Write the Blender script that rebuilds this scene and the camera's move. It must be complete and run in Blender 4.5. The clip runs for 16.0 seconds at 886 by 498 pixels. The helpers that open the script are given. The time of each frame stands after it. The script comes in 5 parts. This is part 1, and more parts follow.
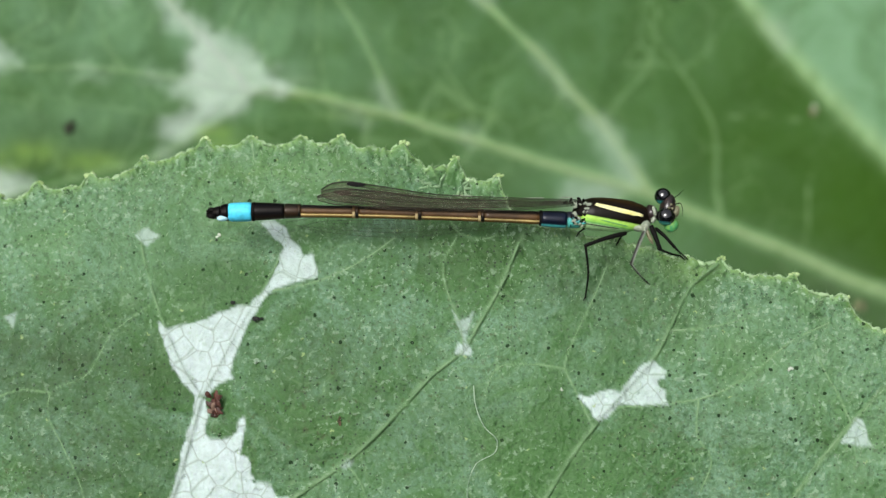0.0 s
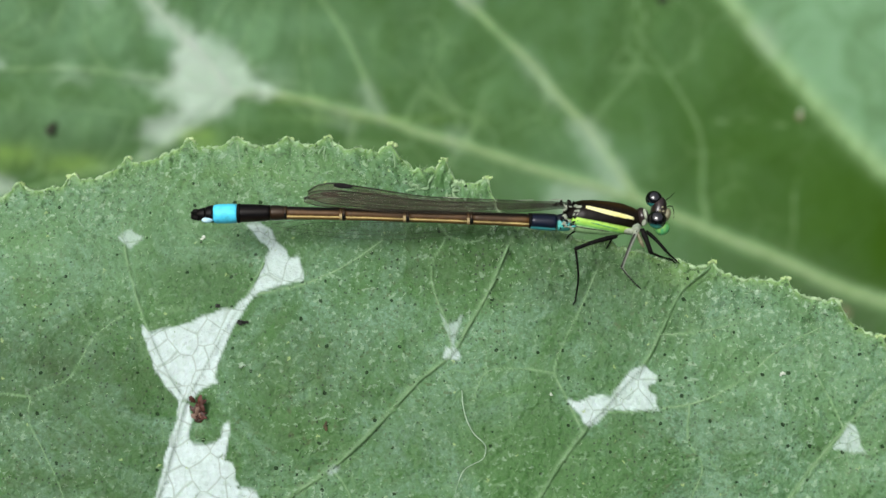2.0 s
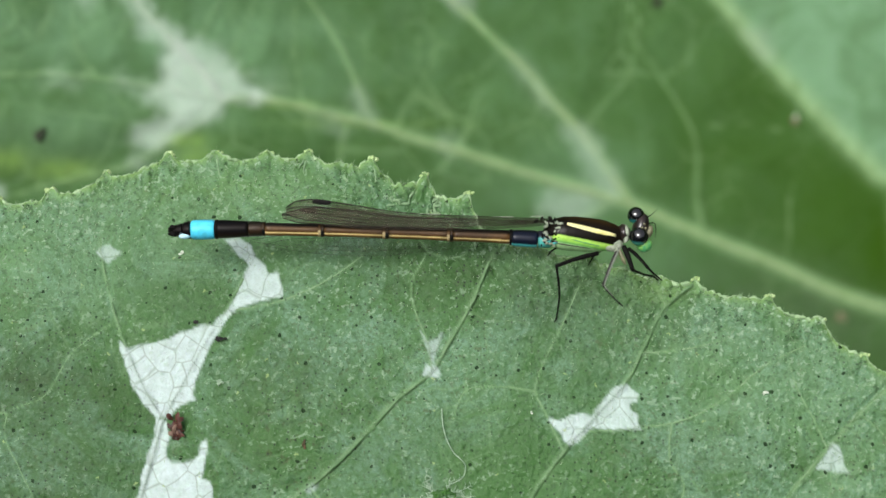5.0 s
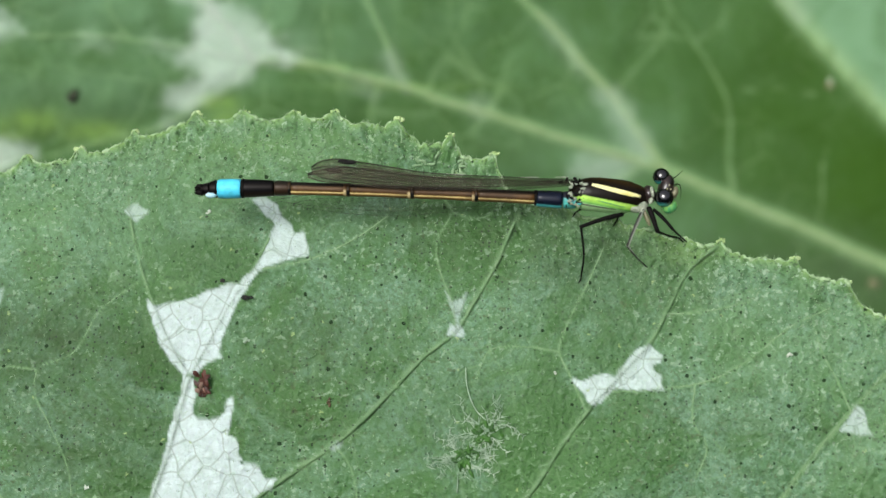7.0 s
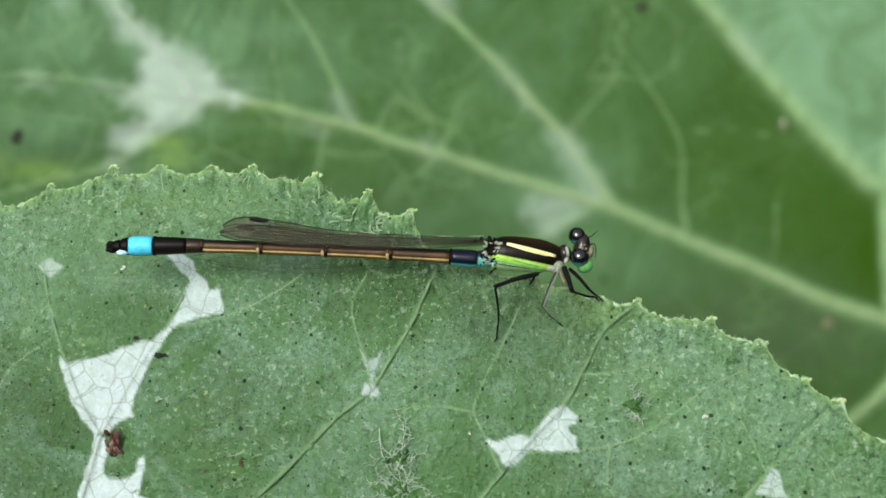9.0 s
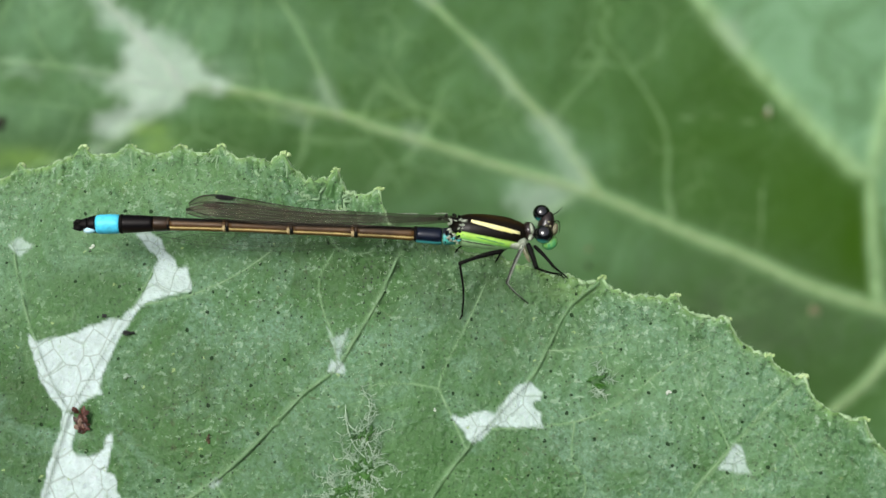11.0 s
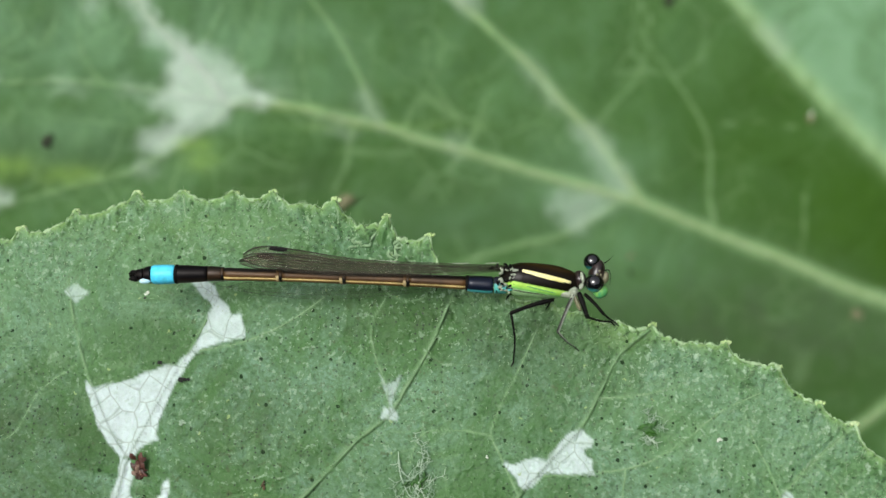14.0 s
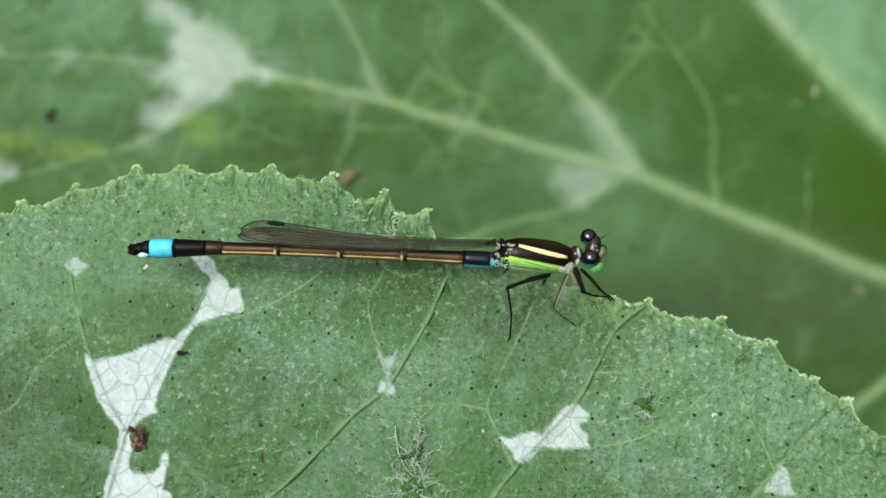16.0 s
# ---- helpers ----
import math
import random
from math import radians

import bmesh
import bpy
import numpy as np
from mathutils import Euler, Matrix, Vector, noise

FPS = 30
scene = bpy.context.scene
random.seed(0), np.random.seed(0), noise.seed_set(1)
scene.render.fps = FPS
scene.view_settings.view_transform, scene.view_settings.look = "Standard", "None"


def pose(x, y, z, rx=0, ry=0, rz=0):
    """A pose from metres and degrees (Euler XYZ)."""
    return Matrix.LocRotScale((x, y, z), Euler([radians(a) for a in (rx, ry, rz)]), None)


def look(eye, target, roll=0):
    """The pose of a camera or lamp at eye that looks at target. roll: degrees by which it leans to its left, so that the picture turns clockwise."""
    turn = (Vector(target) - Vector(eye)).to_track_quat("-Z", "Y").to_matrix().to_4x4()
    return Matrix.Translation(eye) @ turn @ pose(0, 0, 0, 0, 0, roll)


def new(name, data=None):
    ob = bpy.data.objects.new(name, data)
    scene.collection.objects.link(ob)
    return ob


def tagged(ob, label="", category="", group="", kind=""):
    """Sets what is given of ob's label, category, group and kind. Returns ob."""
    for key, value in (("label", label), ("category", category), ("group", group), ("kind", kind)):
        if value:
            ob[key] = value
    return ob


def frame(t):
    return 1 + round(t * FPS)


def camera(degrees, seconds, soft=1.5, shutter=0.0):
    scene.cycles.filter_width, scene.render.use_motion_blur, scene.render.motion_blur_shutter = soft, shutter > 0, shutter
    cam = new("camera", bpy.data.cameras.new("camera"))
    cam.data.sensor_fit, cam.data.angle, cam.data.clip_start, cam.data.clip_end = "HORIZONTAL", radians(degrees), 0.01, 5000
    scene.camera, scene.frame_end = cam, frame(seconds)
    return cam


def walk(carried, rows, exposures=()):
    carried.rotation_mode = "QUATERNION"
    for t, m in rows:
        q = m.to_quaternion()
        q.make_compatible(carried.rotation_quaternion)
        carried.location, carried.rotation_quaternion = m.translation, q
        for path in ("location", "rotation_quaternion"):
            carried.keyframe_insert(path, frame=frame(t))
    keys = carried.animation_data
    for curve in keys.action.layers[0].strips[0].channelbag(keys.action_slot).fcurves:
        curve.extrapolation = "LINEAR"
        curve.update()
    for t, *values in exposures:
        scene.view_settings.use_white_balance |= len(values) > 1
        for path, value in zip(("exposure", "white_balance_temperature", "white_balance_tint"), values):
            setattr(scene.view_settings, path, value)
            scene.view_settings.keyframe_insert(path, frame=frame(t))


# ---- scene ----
# Everything is laid out in one slanted working frame F: x across, y up the leaf, z out of the leaf towards the viewer, millimetres.
F = pose(0, 0, 0.45, 40)
MM = 0.001
FOCUS = 95.0          # millimetres from the first standpoint to the middle of the leaf
GRID = 2564.4         # plan units at that standpoint per unit of slope

# ---- camera ----
cam = camera(34, 16.0, soft=1.45)
PATH = [
    (0, 0.00, 0.00, 95.00, 0.00, 0.00, 0.00),
    (0.5, -0.74, 0.16, 93.99, 0.07, -0.07, 0.05),
    (1, -1.40, 0.12, 93.58, 0.08, -0.24, 0.13),
    (1.5, -0.83, -0.03, 93.17, 0.17, -0.50, 0.18),
    (2, -0.40, -0.23, 93.70, 0.25, -0.71, 0.15),
    (2.5, 0.07, 0.19, 94.12, 0.35, -0.89, 0.13),
    (3, 1.03, -0.62, 93.45, 0.26, -1.25, 0.14),
    (3.5, 1.55, 0.33, 92.01, 0.37, -1.31, 0.16),
    (4, 0.43, 0.02, 92.54, 0.32, -1.09, 0.19),
    (4.2, -0.27, 0.72, 92.73, 0.28, -0.89, 0.23),
    (6.3, 4.09, 1.69, 92.78, -0.37, 0.05, 0.19),
    (6.5, 2.56, 2.48, 92.80, -0.47, 0.58, 0.30),
    (7, 1.87, 0.83, 93.05, -1.31, 0.87, 0.57),
    (7.5, 2.08, 1.13, 92.05, -1.27, 1.10, 0.79),
    (8, 2.53, 2.04, 92.47, -0.90, 1.11, 0.92),
    (8.5, 5.35, 2.28, 91.93, -0.62, 0.41, 0.84),
    (8.7, 5.79, 3.05, 92.00, -0.39, 0.24, 0.83),
    (10.8, 8.66, 2.61, 92.83, -0.44, 0.30, 0.74),
    (11, 8.68, 1.99, 92.62, -0.55, 0.35, 0.71),
    (11.5, 10.22, 3.08, 92.40, -0.51, -0.05, 0.61),
    (12, 8.33, 2.10, 92.70, -1.03, 0.27, 0.53),
    (12.5, 8.18, 3.81, 92.18, -0.96, 0.33, 0.46),
    (13, 8.95, 4.67, 91.74, -1.24, 0.45, 0.45),
    (13.5, 7.24, 6.89, 92.97, -1.21, 1.31, 0.39),
    (14, 7.59, 6.90, 93.28, -1.65, 1.72, 0.39),
    (14.5, 7.44, 5.60, 93.96, -2.30, 2.12, 0.42),
    (15, 7.80, 5.99, 94.16, -2.44, 2.34, 0.44),
    (15.5, 6.79, 6.90, 94.65, -2.41, 2.56, 0.44),
    (16, 8.30, 6.89, 93.63, -2.62, 2.04, 0.56),
]
walk(cam, [(t, F @ pose(x * MM, y * MM, z * MM, rx, ry, rz)) for t, x, y, z, rx, ry, rz in PATH])
cam.data.dof.use_dof = True
cam.data.dof.focus_distance = 0.0955
cam.data.dof.aperture_fstop = 42

# ---- world and light: a bright overcast sky ----
world = bpy.data.worlds.new("world")
scene.world = world
world.use_nodes = True
wn = world.node_tree
sky = wn.nodes.new("ShaderNodeTexSky")
sky.sky_type = "NISHITA"
sky.sun_disc = False
sky.sun_elevation = radians(62)
sky.sun_rotation = radians(223)
sky.air_density, sky.dust_density, sky.ozone_density = 1.0, 4.0, 1.0
cloud = wn.nodes.new("ShaderNodeHueSaturation")          # cloud takes most of the blue out
cloud.inputs["Saturation"].default_value = 0.35
wn.links.new(sky.outputs["Color"], cloud.inputs["Color"])
wn.links.new(cloud.outputs["Color"], wn.nodes["Background"].inputs["Color"])
wn.nodes["Background"].inputs["Strength"].default_value = 0.15
sun = new("sun", bpy.data.lights.new("sun", "SUN"))
sun.data.energy = 2.3
sun.data.angle = radians(24)
sun.data.color = (1.0, 0.985, 0.95)
sun.matrix_world = look((-0.32, -0.349, 1.332), (0, 0, 0.45))
scene.view_settings.exposure = 0.02


# ---- materials ----
class Graph:
    """A short hand for wiring one material."""

    def __init__(self, name):
        self.mat = bpy.data.materials.new(name)
        self.mat.use_nodes = True
        self.nt = self.mat.node_tree
        self.bsdf = self.nt.nodes["Principled BSDF"]
        self.coord = self.nt.nodes.new("ShaderNodeTexCoord").outputs["Object"]

    def put(self, socket, value):
        if isinstance(value, bpy.types.NodeSocket):
            self.nt.links.new(value, socket)
        else:
            socket.default_value = value

    def noise(self, scale, detail=3.0, rough=0.6, vector=None, distortion=0.0):
        n = self.nt.nodes.new("ShaderNodeTexNoise")
        self.put(n.inputs["Vector"], vector or self.coord)
        self.put(n.inputs["Scale"], scale)
        self.put(n.inputs["Detail"], detail)
        self.put(n.inputs["Roughness"], rough)
        self.put(n.inputs["Distortion"], distortion)
        return n.outputs["Fac"]

    def cells(self, scale, feature="F1", vector=None, out="Distance", dims="3D"):
        n = self.nt.nodes.new("ShaderNodeTexVoronoi")
        n.voronoi_dimensions = dims
        n.feature = feature
        self.put(n.inputs["Vector"], vector or self.coord)
        self.put(n.inputs["Scale"], scale)
        return n.outputs[out], n

    def warped(self, scale, amount):
        n = self.nt.nodes.new("ShaderNodeTexNoise")
        self.put(n.inputs["Vector"], self.coord)
        self.put(n.inputs["Scale"], scale)
        sub = self.nt.nodes.new("ShaderNodeVectorMath")
        sub.operation = "MULTIPLY_ADD"
        self.put(sub.inputs[0], n.outputs["Color"])
        sub.inputs[1].default_value = (amount, amount, amount)
        self.put(sub.inputs[2], self.coord)
        return sub.outputs[0]

    def flat(self, vector, fx=1.0, fy=1.0):
        """The vector with its depth left out."""
        n = self.nt.nodes.new("ShaderNodeVectorMath")
        n.operation = "MULTIPLY"
        self.put(n.inputs[0], vector)
        n.inputs[1].default_value = (fx, fy, 0.0)
        return n.outputs[0]

    def attr(self, name):
        n = self.nt.nodes.new("ShaderNodeAttribute")
        n.attribute_name = name
        return n.outputs["Fac"]

    def remap(self, value, lo, hi, to_lo=0.0, to_hi=1.0):
        n = self.nt.nodes.new("ShaderNodeMapRange")
        n.interpolation_type = "SMOOTHSTEP"
        self.put(n.inputs["Value"], value)
        n.inputs["From Min"].default_value, n.inputs["From Max"].default_value = lo, hi
        n.inputs["To Min"].default_value, n.inputs["To Max"].default_value = to_lo, to_hi
        return n.outputs["Result"]

    def math(self, kind, a, b=0.0):
        n = self.nt.nodes.new("ShaderNodeMath")
        n.operation = kind
        self.put(n.inputs[0], a)
        self.put(n.inputs[1], b)
        return n.outputs[0]

    def mix(self, fac, a, b):
        n = self.nt.nodes.new("ShaderNodeMix")
        n.data_type = "RGBA"
        self.put(n.inputs["Factor"], fac)
        for socket, value in ((n.inputs[6], a), (n.inputs[7], b)):
            self.put(socket, (*value, 1.0) if isinstance(value, tuple) else value)
        return n.outputs[2]

    def ramp(self, value, stops, constant=False):
        n = self.nt.nodes.new("ShaderNodeValToRGB")
        n.color_ramp.interpolation = "CONSTANT" if constant else "LINEAR"
        while len(n.color_ramp.elements) < len(stops):
            n.color_ramp.elements.new(0.5)
        for e, (p, c) in zip(n.color_ramp.elements, stops):
            e.position, e.color = p, (*c, 1.0)
        self.put(n.inputs["Fac"], value)
        return n.outputs["Color"]

    def bump(self, height, strength=0.5, distance=0.0001):
        n = self.nt.nodes.new("ShaderNodeBump")
        self.put(n.inputs["Height"], height)
        n.inputs["Strength"].default_value, n.inputs["Distance"].default_value = strength, distance
        self.put(self.bsdf.inputs["Normal"], n.outputs["Normal"])

    def set(self, **values):
        for key, value in values.items():
            socket = self.bsdf.inputs[key.replace("_", " ")]
            self.put(socket, (*value, 1.0) if isinstance(value, tuple) and len(value) == 3 and socket.type == "RGBA" else value)
        return self.mat


def leaf_material(name, deep, mid, pale, rib_tint, dots=1.0, scale=1.0, sheen=0.42, relief=1.0, crisp=1.0, blotch=1.0, wax=0.72):
    """Leaf skin: mottled green, silver blotches, pale ribs, fine netted veins, pits and specks."""
    g = Graph(name)
    warp = g.flat(g.warped(260 / scale, 0.0012 * scale))
    broad = g.noise(55 / scale, 4.0, 0.6)
    fine = g.noise(900 / scale, 4.0, 0.7)
    grain = g.noise(2400 / scale, 3.0, 0.7, distortion=0.8)
    tone = g.math("ADD", g.math("MULTIPLY", broad, 0.60), g.math("ADD", g.math("MULTIPLY", fine, 0.12), g.math("MULTIPLY", grain, 0.32 * crisp)))
    tone = g.math("ADD", tone, 0.03 + 0.26 * (1 - crisp) * 0.5)
    colour = g.mix(g.remap(tone, 0.40, 0.66), deep, mid)
    # a waxy grey bloom in uneven drifts
    bloom = g.math("MULTIPLY", g.remap(g.noise(120 / scale, 5.0, 0.7, distortion=1.5), 0.40, 0.64), g.remap(grain, 0.40, 0.66, 0.35, 1.0))
    colour = g.mix(g.math("MULTIPLY", bloom, wax), colour, pale)
    # netted veins at two sizes
    net, _ = g.cells(330 / scale, "DISTANCE_TO_EDGE", warp)
    net_line = g.remap(net, 0.0, 0.035, 1.0, 0.0)
    small, _ = g.cells(1250 / scale, "DISTANCE_TO_EDGE", warp)
    small_line = g.remap(small, 0.0, 0.10, 1.0, 0.0)
    strength = g.remap(g.noise(180 / scale, 2.0), 0.42, 0.62, 0.04, 0.34)
    colour = g.mix(g.math("MULTIPLY", net_line, strength), colour, rib_tint)
    colour = g.mix(g.math("MULTIPLY", small_line, g.math("MULTIPLY", strength, 0.45)), colour, rib_tint)
    # brownish weathered flecks
    fleck = g.math("MULTIPLY", g.remap(g.noise(2100 / scale, 3.0, 0.7), 0.56, 0.68), g.remap(g.noise(120 / scale, 3.0), 0.42, 0.62, 0.1, 0.75 * crisp))
    colour = g.mix(fleck, colour, (0.060, 0.085, 0.028))
    colour = g.mix(g.math("MULTIPLY", g.attr("dulled"), g.remap(fine, 0.3, 0.7, 0.6, 1.0)), colour, (0.023, 0.062, 0.009) if dots else (0.074, 0.122, 0.056))          # soft patches of a duller green
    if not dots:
        colour = g.mix(g.attr("brink"), colour, (0.040, 0.110, 0.002))          # deep saturated green between two ribs
    # silver blotches, themselves crossed by greyish veins
    silver = g.attr("silver")
    white = g.mix(g.remap(g.noise(1500 / scale, 3.0), 0.3, 0.75), (0.47 * blotch, 0.58 * blotch, 0.55 * blotch), (0.57 * blotch, 0.69 * blotch, 0.67 * blotch))
    if not dots:
        white = g.mix(broad, (0.58, 0.77, 0.60), (0.74, 0.88, 0.76))
    net2, _ = g.cells(620 / scale, "DISTANCE_TO_EDGE", warp)
    white = g.mix(g.remap(net2, 0.0, 0.05, 0.62 * crisp, 0.0), white, (0.26, 0.33, 0.27))
    colour = g.mix(silver, colour, white)
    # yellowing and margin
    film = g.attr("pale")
    if not dots:          # the paleness of the lobe and patches is uneven
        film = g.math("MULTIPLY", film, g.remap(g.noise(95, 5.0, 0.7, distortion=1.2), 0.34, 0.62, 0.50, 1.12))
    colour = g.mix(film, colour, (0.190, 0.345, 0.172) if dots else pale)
    # named ribs
    rib = g.attr("rib")
    if dots:
        rib = g.math("POWER", rib, g.remap(silver, 0.0, 1.0, 1.0, 3.0))          # narrow where it crosses a blotch
    colour = g.mix(g.math("MULTIPLY", rib, g.remap(fine, 0.3, 0.6, 0.5, 0.95)), colour, g.mix(silver, rib_tint, (0.20, 0.27, 0.21) if dots else (0.60, 0.70, 0.60)))
    colour = g.mix(g.math("MULTIPLY", g.math("MULTIPLY", g.attr("seam"), silver), 0.08 if dots else 0.0), colour, (0.20, 0.27, 0.20))
    colour = g.mix(g.attr("yellow"), colour, (0.29, 0.49, 0.10))
    gloss = 0.34
    if dots:
        far, vn = g.cells(640 / scale, "F1", g.warped(2600, 0.00022), dims="2D")
        which = vn.outputs["Color"]
        sep = g.nt.nodes.new("ShaderNodeSeparateColor")
        g.put(sep.inputs[0], which)
        r, gr = sep.outputs[0], sep.outputs[1]
        size = g.remap(gr, 0.0, 1.0, 0.028, 0.080)
        disc = g.math("LESS_THAN", far, size)
        mark = g.math("MULTIPLY", disc, g.math("MULTIPLY", g.math("GREATER_THAN", r, 0.50), g.remap(silver, 0.0, 1.0, 0.9, 0.15)))
        colour = g.mix(mark, colour, (0.010, 0.026, 0.009))
        gloss = g.remap(mark, 0.0, 1.0, 0.34, 0.05)
        far2, vn2 = g.cells(470 / scale, "F1", g.warped(5200, 0.0005), dims="2D")
        sep2 = g.nt.nodes.new("ShaderNodeSeparateColor")
        g.put(sep2.inputs[0], vn2.outputs["Color"])
        disc2 = g.remap(far2, 0.015, 0.06, 0.7, 0.0)
        colour = g.mix(g.math("MULTIPLY", disc2, g.math("GREATER_THAN", sep2.outputs[0], 0.72)), colour, (0.33, 0.46, 0.17))
        far3, vn3 = g.cells(2300 / scale, "F1", g.coord, dims="2D")
        sep3 = g.nt.nodes.new("ShaderNodeSeparateColor")
        g.put(sep3.inputs[0], vn3.outputs["Color"])
        pits = g.math("MULTIPLY", g.remap(far3, 0.07, 0.21, 1.0, 0.0), g.math("GREATER_THAN", sep3.outputs[0], 0.70))
        patch = g.math("ADD", g.remap(g.noise(95, 3.0), 0.42, 0.62, 0.38, 0.78), g.math("MULTIPLY", g.attr("dulled"), 0.5))
        colour = g.mix(g.math("MULTIPLY", g.math("MULTIPLY", pits, patch), g.remap(silver, 0.0, 1.0, 1.0, 0.12)), colour, (0.010, 0.024, 0.009))
        # pale raised flecks, thickest towards the margin
        raised = g.noise(2300, 3.0, 0.62, distortion=0.1)
        chip = g.math("MULTIPLY", g.remap(raised, 0.57, 0.66), g.math("ADD", g.remap(g.noise(110, 3.0), 0.38, 0.62, 0.16, 0.55), g.math("MULTIPLY", g.attr("brink"), 0.6)))
        chip = g.math("MULTIPLY", chip, g.remap(g.attr("dulled"), 0.0, 1.0, 1.0, 0.35))
        colour = g.mix(chip, colour, (0.32, 0.46, 0.31))
        # shade in the dips between the flecks, put into the colour
        hollow_shade = g.math("MULTIPLY", g.remap(raised, 0.43, 0.34), g.math("ADD", 0.40, g.math("MULTIPLY", g.attr("brink"), 0.35)))
        colour = g.mix(g.math("MULTIPLY", hollow_shade, g.remap(silver, 0.0, 1.0, 1.0, 0.1)), colour, (0.030, 0.070, 0.024))
    if dots:
        fine = g.math("ADD", fine, g.math("MULTIPLY", raised, 2.6))
    height = g.math("ADD", g.math("MULTIPLY", small, 0.8), g.math("ADD", g.math("MULTIPLY", fine, 0.9), g.math("MULTIPLY", net, 1.2)))
    g.bump(height, 0.85 * relief, 0.00012 * scale)
    return g.set(Base_Color=colour, Roughness=g.remap(grain, 0.2, 0.8, sheen, sheen + 0.2), Specular_IOR_Level=gloss,
                 Subsurface_Weight=0.08, Subsurface_Radius=(0.0006, 0.0012, 0.0004))


def plain_material(name, colour, other, scale, rough=0.5, metal=0.0, spec=0.5, bump=0.3, coat=0.0, distance=0.00003):
    g = Graph(name)
    n = g.noise(scale, 4.0, 0.65)
    g.bump(n, bump, distance)
    return g.set(Base_Color=g.mix(g.remap(n, 0.3, 0.7), colour, other), Roughness=rough, Metallic=metal, Specular_IOR_Level=spec, Coat_Weight=coat,
                 Coat_Roughness=0.08)


def banded_material(name, stops, rough=0.38, metal=0.0, coat=0.08, wobble=0.03, spec=0.22, worn=0.0):
    """A horny skin whose colour runs in bands round the body (attribute girth: 0 belly, 1 back)."""
    g = Graph(name)
    n = g.noise(2600, 4.0, 0.6)
    value = g.math("ADD", g.attr("girth"), g.math("MULTIPLY", g.math("SUBTRACT", n, 0.5), wobble * 2))
    colour = g.ramp(value, stops)
    colour = g.mix(g.remap(n, 0.35, 0.75, 0.0, 0.25), colour, (0.010, 0.007, 0.004))
    colour = g.mix(g.remap(g.noise(420, 3.0, 0.6), 0.42, 0.68, 0.0, worn), colour, (0.012, 0.010, 0.008))
    g.bump(n, 0.25, 0.00004)
    return g.set(Base_Color=colour, Roughness=rough, Metallic=metal, Coat_Weight=coat, Coat_Roughness=0.12, Specular_IOR_Level=spec)


SKIN = leaf_material("leaf_skin", (0.033, 0.108, 0.020), (0.064, 0.170, 0.044), (0.185, 0.328, 0.232), (0.18, 0.32, 0.145), wax=0.74)
FAR_SKIN = leaf_material("far_leaf_skin", (0.054, 0.138, 0.022), (0.082, 0.186, 0.050), (0.245, 0.455, 0.250), (0.36, 0.57, 0.27), dots=0.0, scale=2.4,
                         sheen=0.36, relief=0.7, crisp=0.3, blotch=1.25, wax=0.22)
FAR_RIB = plain_material("far_rib_skin", (0.28, 0.41, 0.17), (0.38, 0.50, 0.25), 500, 0.5, bump=0.4)
RIB = plain_material("rib_skin", (0.078, 0.180, 0.060), (0.155, 0.280, 0.122), 900, 0.5, bump=0.4)
FINE_RIB = plain_material("fine_rib_skin", (0.120, 0.240, 0.095), (0.205, 0.340, 0.170), 900, 0.5, bump=0.4)
RIM = plain_material("rim_skin", (0.24, 0.39, 0.19), (0.42, 0.58, 0.33), 1600, 0.5, bump=0.4)
CRINKLE = plain_material("crinkle_skin", (0.14, 0.26, 0.12), (0.28, 0.42, 0.23), 1600, 0.5, bump=0.4)
TIP = plain_material("tooth_skin", (0.34, 0.50, 0.18), (0.54, 0.68, 0.36), 1500, 0.45, bump=0.4)
HAIR = plain_material("hair", (0.16, 0.28, 0.13), (0.30, 0.43, 0.25), 600, 0.5)
STALK = plain_material("stalk_skin", (0.12, 0.22, 0.06), (0.20, 0.33, 0.11), 250, 0.5, bump=0.5)
RING_GREEN = plain_material("ring_green", (0.012, 0.035, 0.008), (0.050, 0.115, 0.030), 9, 0.7, bump=1.0, distance=0.08)
SOIL = plain_material("soil", (0.018, 0.014, 0.009), (0.055, 0.043, 0.028), 40, 0.9, bump=0.9, distance=0.01)


# ---- mesh helpers ----
def spot(a, b, h):
    """Plan position (a across, b down) at height h over the middle plane, in millimetres of the working frame."""
    d = (FOCUS - h) / GRID
    return np.stack(np.broadcast_arrays((a - 784.0) * d, (441.0 - b) * d, h), -1).astype(float)


